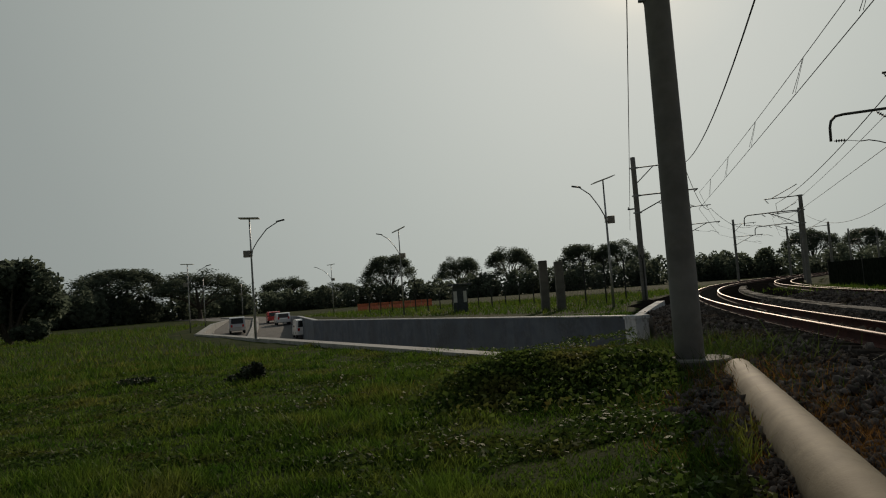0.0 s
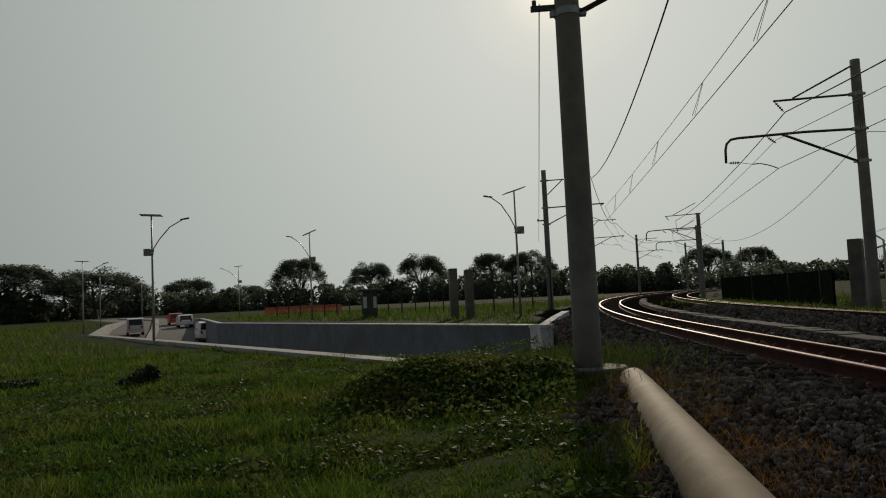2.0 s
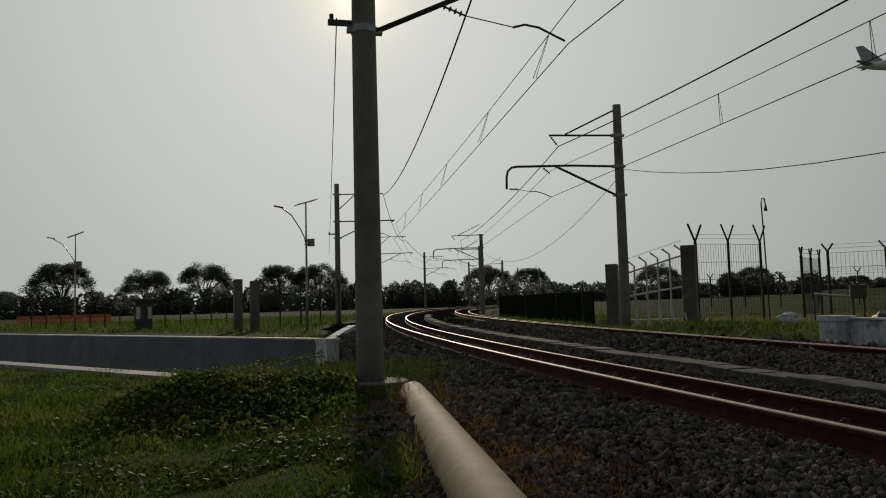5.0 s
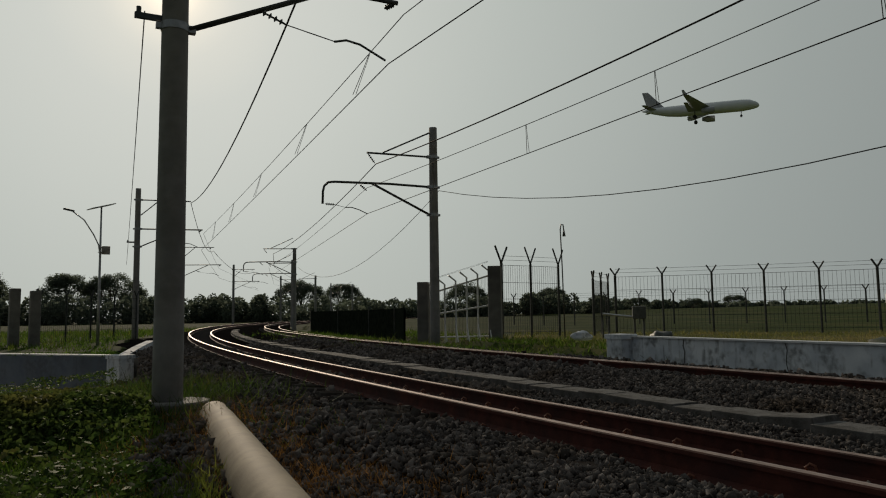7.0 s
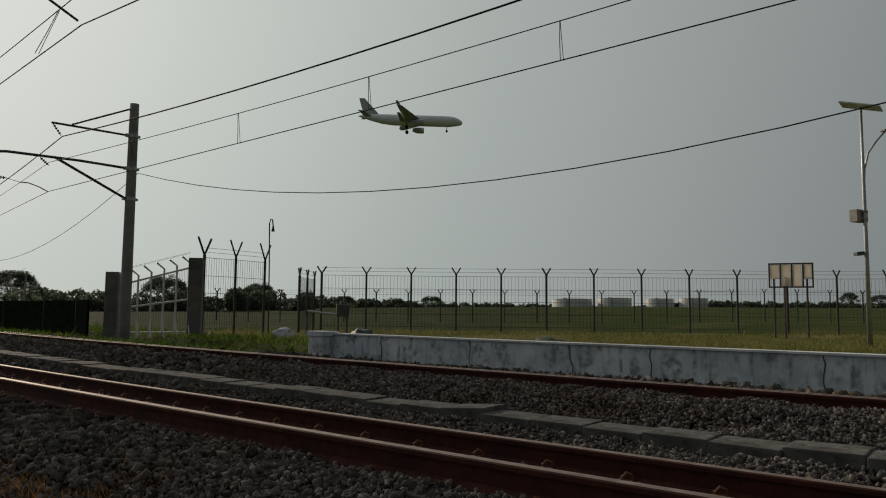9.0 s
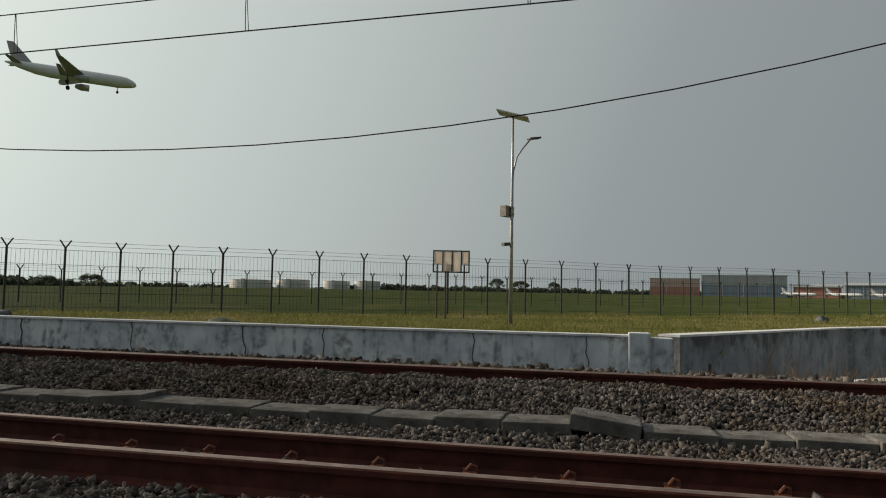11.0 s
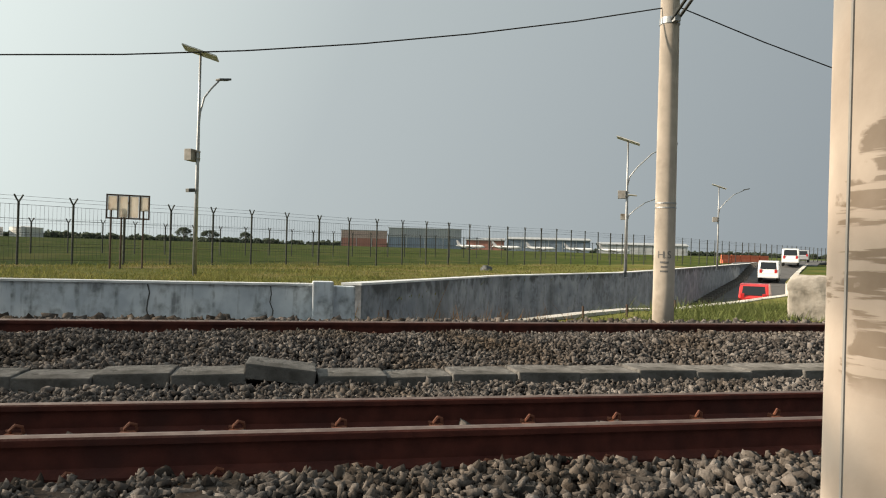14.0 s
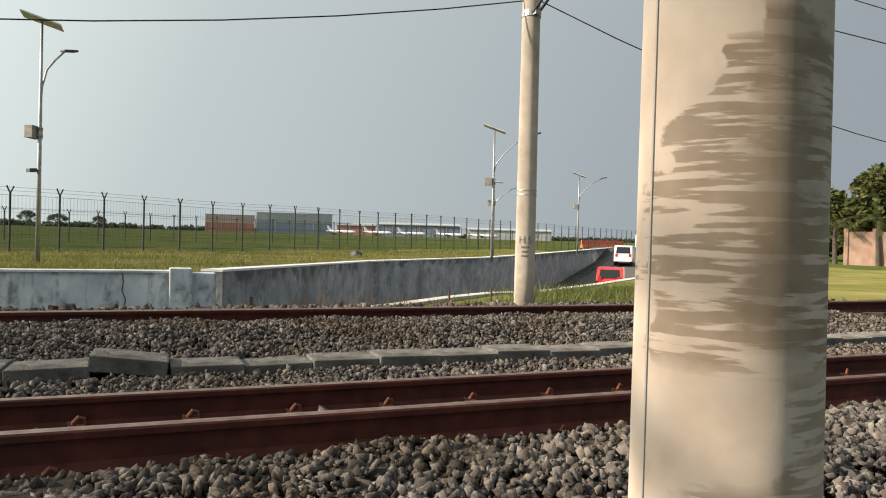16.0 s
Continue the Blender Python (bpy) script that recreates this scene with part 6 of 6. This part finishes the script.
def hangar(a, b, depth, h, mat, label, bays, band=None):
    """Clad walls with ribs, a band under the eaves, recessed doors in the wall's own colour, a low roof."""
    a, b = Vector(a), Vector(b)
    d = (b - a)
    z = height(*((a + b) / 2)) - 0.5
    e = thing("hangar", (a.x, a.y, z), label, "building", "airport buildings", turn=math.atan2(d.y, d.x))
    L = d.length
    low = h * 0.62 if band else h
    bm = bmesh.new()
    box(bm, 0, L, 0, depth, 0, low)
    part("wall", bm, mat, e)
    if band:
        bm = bmesh.new()
        box(bm, 0.02, L - 0.02, -0.15, depth, low, h + 1.2)
        part("upper_wall", bm, band, e, "paler upper cladding")
    prof = [(-0.8, h), (depth / 2, h + 1.3), (depth + 0.8, h), (depth + 0.8, h + 0.4), (depth / 2, h + 1.7), (-0.8, h + 0.4)]
    if band:
        prof = [(-0.4, h + 1.2), (depth / 2, h + 1.5), (depth + 0.4, h + 1.2), (depth + 0.4, h + 1.5), (depth / 2, h + 1.8), (-0.4, h + 1.5)]
    bm = bmesh.new()
    sweep(bm, prof, [lambda u, zz, x=x: Vector((x, u, zz)) for x in (-0.6, L + 0.6)])
    bmesh.ops.recalc_face_normals(bm, faces=bm.faces)
    part("roof", bm, ROOFGREY, e)
    for k in range(bays):
        bm = bmesh.new()
        w = L / bays
        box(bm, k * w + w * 0.12, k * w + w * 0.88, -0.12, 0.1, 0.2, low * 0.8)
        part("door", bm, mat, e)
        bm = bmesh.new()
        box(bm, k * w - 0.15, k * w + 0.15, -0.3, 0.0, 0, low)
        part("rib", bm, ROOFGREY, e)
    return e


hangar((410.5, -89.6), (404.0, -115.0), 26, 8.5, HANGRED, "brick-red airport building with a pinkish roof", 3, ROOFPINK)
hangar((403.8, -116.0), (390.1, -156.0), 30, 10.5, HANGBLUE, "large blue-grey aircraft hangar with a paler upper band", 4, HANGBAND)
hangar((388.5, -158.5), (379.0, -178.0), 20, 6.0, HANGRED, "low reddish terminal building", 3)
hangar((378.0, -180.0), (357.0, -222.0), 26, 7.2, HANGBLUE, "long dark blue-grey airport hangar", 6)
hangar((355.0, -226.0), (330.0, -268.0), 24, 5.6, ROOFGREY, "long low pale terminal building", 6)


def aircraft(place, heading, pitch, label, name="aircraft", gear=True, scale=1.0, category="airplane"):
    """A twin-jet airliner, nose along local +x, with flaps down."""
    e = thing(name, place, label, category)
    e.matrix_basis = Matrix.Translation(place) @ Matrix.Rotation(heading, 4, "Z") @ Matrix.Rotation(-pitch, 4, "Y") @ Matrix.Scale(scale, 4)
    bm = bmesh.new()
    st = [(18.8, -0.55, 0.1), (18.4, -0.45, 0.75), (17.4, -0.25, 1.25), (15.8, 0, 1.7), (13.5, 0, 1.97), (5, 0, 1.97), (-6, 0, 1.97), (-10, 0.2, 1.75), (-14, 0.65, 1.2), (-17, 0.95, 0.6), (-18.6, 1.05, 0.25)]
    tube(bm, [(x, 0, z) for x, z, r in st], [r for x, z, r in st], 24)
    part("fuselage", bm, AIRWHITE, e, smooth=True)

    def surface(nm, root, tip, thick, mat=AIRGREY):
        """root, tip: (x_front, x_back, y, z)"""
        bm = bmesh.new()
        rows = []
        for xf, xb, y, z in (root, tip):
            t = thick * (xf - xb)
            c = xf - xb
            axis = Vector((0, 0, 1)) if abs(root[2] - tip[2]) > 0.5 else Vector((0, 1, 0))
            rows.append([bm.verts.new(Vector((x, y, z)) + axis * o) for x, o in ((xf, 0), (xf - c * 0.3, t / 2), (xb, 0.02), (xf - c * 0.3, -t / 2))])
        for j in range(4):
            bm.faces.new((rows[0][j], rows[0][(j + 1) % 4], rows[1][(j + 1) % 4], rows[1][j]))
        bm.faces.new(rows[0][::-1]), bm.faces.new(rows[1])
        bmesh.ops.recalc_face_normals(bm, faces=bm.faces)
        return part(nm, bm, mat, e)

    for sy in (-1, 1):
        surface("wing", (5.2, -1.6, sy * 1.6, -1.0), (-2.6, -4.2, sy * 17.0, 0.6), 0.12)
        surface("flap", (-1.4, -3.4, sy * 2.2, -1.15), (-3.2, -4.4, sy * 11.5, -0.35), 0.08)
        surface("tailplane", (-13.6, -16.6, sy * 0.8, 1.0), (-16.9, -18.3, sy * 6.2, 1.5), 0.1)
        surface("winglet", (-2.8, -4.2, sy * 17.0, 0.55), (-3.9, -4.6, sy * 17.3, 2.2), 0.1)
        bm = bmesh.new()
        tube(bm, [(5.0, sy * 5.8, -2.1), (4.7, sy * 5.8, -2.1), (2.5, sy * 5.8, -2.1), (0.8, sy * 5.8, -2.05)], [0.95, 1.1, 1.1, 0.6], 18)
        part("engine", bm, AIRGREY, e, smooth=True)
        if gear:
            bm = bmesh.new()
            tube(bm, [(-1.2, sy * 3.8, -1.2), (-1.2, sy * 3.8, -3.4)], 0.14, 8)
            for w in (-0.45, 0.45):
                tube(bm, [(-1.2, sy * 3.8 + w - 0.18, -3.4), (-1.2, sy * 3.8 + w + 0.18, -3.4)], 0.6, 14)
            part("main_gear", bm, TYRE, e)
    surface("fin", (-11.0, -16.8, 0, 1.6), (-16.6, -18.6, 0, 7.6), 0.1, AIRGREY)
    if gear:
        bm = bmesh.new()
        tube(bm, [(13.2, 0, -1.7), (13.2, 0, -3.5)], 0.11, 8)
        tube(bm, [(13.2, -0.35, -3.5), (13.2, 0.35, -3.5)], 0.4, 14)
        part("nose_gear", bm, TYRE, e)
    return e


aircraft((217.5, 133.3, 69.6), math.atan2(-0.86, 0.50), radians(-1.0), "twin-engined white airliner on approach with its wheels down")
for x, y in ((352.0, -146.0), (346.0, -164.0), (334.0, -178.0), (326.0, -196.0), (312.0, -208.0)):
    aircraft((x, y, height(x, y) + 4.0 * 0.42), -2.2, 0.0, "white airliner parked on the apron", scale=0.42)

TANKS = ((71.4, 420, 11.3, 10.2), (74.63, 424, 9.4, 10.4), (77.94, 420, 7.6, 10.0), (80.36, 418, 7.4, 10.3))


def storage_tank(az, dist, r, top):
    """A round tank with a shallow cone roof, a rim ring and a stair tower."""
    x, y = dist * math.sin(radians(az)), dist * math.cos(radians(az))
    z = height(x, y) - 0.4
    e = thing("storage_tank", (x, y, z), "large round white storage tank beyond the airfield", "storage tank", "storage tanks")
    h = top - z
    bm = bmesh.new()
    tube(bm, [(0, 0, 0), (0, 0, h * 0.84)], r, 40)
    part("shell", bm, PALE, e, smooth=False)
    bm = bmesh.new()
    tube(bm, [(0, 0, h * 0.845), (0, 0, h * 0.9), (0, 0, h)], [r * 1.01, r * 0.7, r * 0.05], 40)
    part("roof", bm, ROOFGREY, e)
    for k in (0.3, 0.57, 0.84):
        bm = bmesh.new()
        tube(bm, [(0, 0, h * k - 0.12), (0, 0, h * k + 0.12)], r * 1.012, 40)
        part("ring", bm, ROOFGREY, e)
    bm = bmesh.new()
    box(bm, -r - 1.6, -r - 0.1, -0.8, 0.8, 0, h * 0.9)
    part("stair_tower", bm, ROOFGREY, e)


for az, dist, r, top in TANKS:
    storage_tank(az, dist, r, top)

# ---- litter ----
for k, (x, y) in enumerate(((-9.2, 20.5), (-6.5, 17.0), (-1.2, 7.4))):
    lump("litter", x, y, height(x, y) + 0.04, 0.05, 0.035, 0.02, PALE, "crumpled pale litter lying in the grass", "litter", 60 + k)
for x, y in ((11.53, -3.3), (12.3, -7.4), (12.6, -8.6), (13.9, -10.8)):
    bm = bmesh.new()
    tube(bm, [(x, y, height(x, y) - 0.1), (x + 0.02, y, height(x, y) + 0.26)], 0.022, 8)
    tagged(mesh_object("marker_stake", bm, SIGNFRAME), "short wooden stake at the ramp's edge", "stake", "stakes")


# ---- the stained pole close to the camera ----
def stained_pole_material():
    """Pale cast concrete with brown wash marks that run in wavy, nearly level bands."""
    m = material("stained_pole_concrete", (0.295, 0.248, 0.208), (0.385, 0.33, 0.282), 0.8, scale=7, c3=(0.29, 0.262, 0.235), big=3, bump=0.03, bump_scale=120)
    n, k = m.node_tree.nodes, m.node_tree.links
    b = n["Principled BSDF"]
    base = b.inputs["Base Color"].links[0].from_socket
    tc = n.new("ShaderNodeTexCoord")

    def tex(scale, sc, detail, lo, hi):
        mp, t, r = n.new("ShaderNodeMapping"), n.new("ShaderNodeTexNoise"), n.new("ShaderNodeMapRange")
        mp.inputs["Scale"].default_value = scale
        t.inputs["Scale"].default_value, t.inputs["Detail"].default_value = sc, detail
        r.inputs[1].default_value, r.inputs[2].default_value = lo, hi
        k.new(tc.outputs["Object"], mp.inputs[0])
        k.new(mp.outputs[0], t.inputs["Vector"])
        k.new(t.outputs[0], r.inputs[0])
        return r.outputs[0]

    sep = n.new("ShaderNodeSeparateXYZ")
    k.new(tc.outputs["Object"], sep.inputs[0])

    def rng(src, a, b2, c=0.0, d=1.0):
        r = n.new("ShaderNodeMapRange")
        for i, v in enumerate((a, b2, c, d)):
            r.inputs[i + 1].default_value = v
        k.new(src, r.inputs[0])
        return r.outputs[0]

    def op(kind, a, b2):
        x = n.new("ShaderNodeMath")
        x.operation = kind
        for i, v in enumerate((a, b2)):
            if isinstance(v, (int, float)):
                x.inputs[i].default_value = v
            else:
                k.new(v, x.inputs[i])
        return x.outputs[0]

    # w runs from -1 to 1 round the stained side; z is height on the shaft
    wob = tex((1, 1, 1.6), 7.0, 5.0, 0.25, 0.75)
    wob2 = tex((1, 1, 1.0), 16.0, 4.0, 0.25, 0.75)
    ripple = op("ADD", op("MULTIPLY", op("SUBTRACT", wob, 0.5), 0.5), op("MULTIPLY", op("SUBTRACT", wob2, 0.5), 0.25))
    w = op("ADD", op("MULTIPLY", sep.outputs[1], -5.46), ripple)
    z = op("ADD", sep.outputs[2], op("MULTIPLY", ripple, 0.05))
    fine = tex((1.0, 1.0, 11.0), 5.4, 8.0, 0.45, 0.50)
    fine2 = tex((1.0, 1.0, 9.0), 7.5, 5.0, 0.47, 0.52)
    left = rng(z, 1.60, 1.82, -0.78, 0.05)
    body = op("MULTIPLY", op("MULTIPLY", rng(z, 1.23, 1.26), rng(z, 1.83, 1.81)), rng(op("SUBTRACT", w, left), 0.0, 0.05))
    peak = op("MULTIPLY", op("MULTIPLY", rng(w, 0.28, 0.34), rng(w, 0.75, 0.65)), op("MULTIPLY", rng(z, 1.7, 1.74), rng(z, 1.90, 1.86)))
    core = op("MULTIPLY", op("MULTIPLY", rng(w, 0.05, 0.3), rng(w, 0.8, 0.62)), op("MULTIPLY", rng(z, 1.24, 1.3), rng(z, 1.84, 1.78)))
    low = op("MULTIPLY", op("MULTIPLY", rng(z, 1.25, 1.22), rng(w, 0.5, 0.6)), fine2)
    foot = op("MULTIPLY", op("MULTIPLY", rng(z, 1.06, 1.03), rng(w, -0.25, -0.1)), fine2)
    mask = op("MAXIMUM", op("MAXIMUM", op("MULTIPLY", body, fine), op("MULTIPLY", op("MAXIMUM", peak, core), op("ADD", op("MULTIPLY", fine2, 0.3), 0.7))), op("MULTIPLY", op("MAXIMUM", low, foot), 0.75))
    x = n.new("ShaderNodeMix")
    x.data_type = "RGBA"
    k.new(op("MULTIPLY", mask, op("ADD", op("MULTIPLY", wob2, 0.3), 0.64)), x.inputs[0])
    k.new(base, x.inputs[6])
    x.inputs[7].default_value = (0.14, 0.103, 0.07, 1)
    k.new(x.outputs[2], b.inputs["Base Color"])
    return m


def build_near_pole():
    """Local -x faces the camera's last stand."""
    x, y = 1.1635, -1.2793
    e = thing("concrete_pole", (x, y, 0.1), "thick round cream concrete pole with brown wash stains", "pole", "railway poles", turn=math.atan2(y + 0.107, x - 0.252))
    bm = bmesh.new()
    tube(bm, [(0, 0, 0.25 * i) for i in range(37)], [0.177 - 0.0011 * i for i in range(37)], 48)
    part("shaft", bm, stained_pole_material(), e, smooth=True)
    bm = bmesh.new()
    for a in (2.25,):
        box(bm, -0.003, 0.003, -0.0025, 0.0025, 0, 8.8, Matrix.Rotation(a, 4, "Z") @ Matrix.Translation((0.1768, 0, 0)) @ Matrix.Rotation(-0.0044, 4, "Y"))
    part("mould_seam", bm, POLEMAT, e)


build_near_pole()
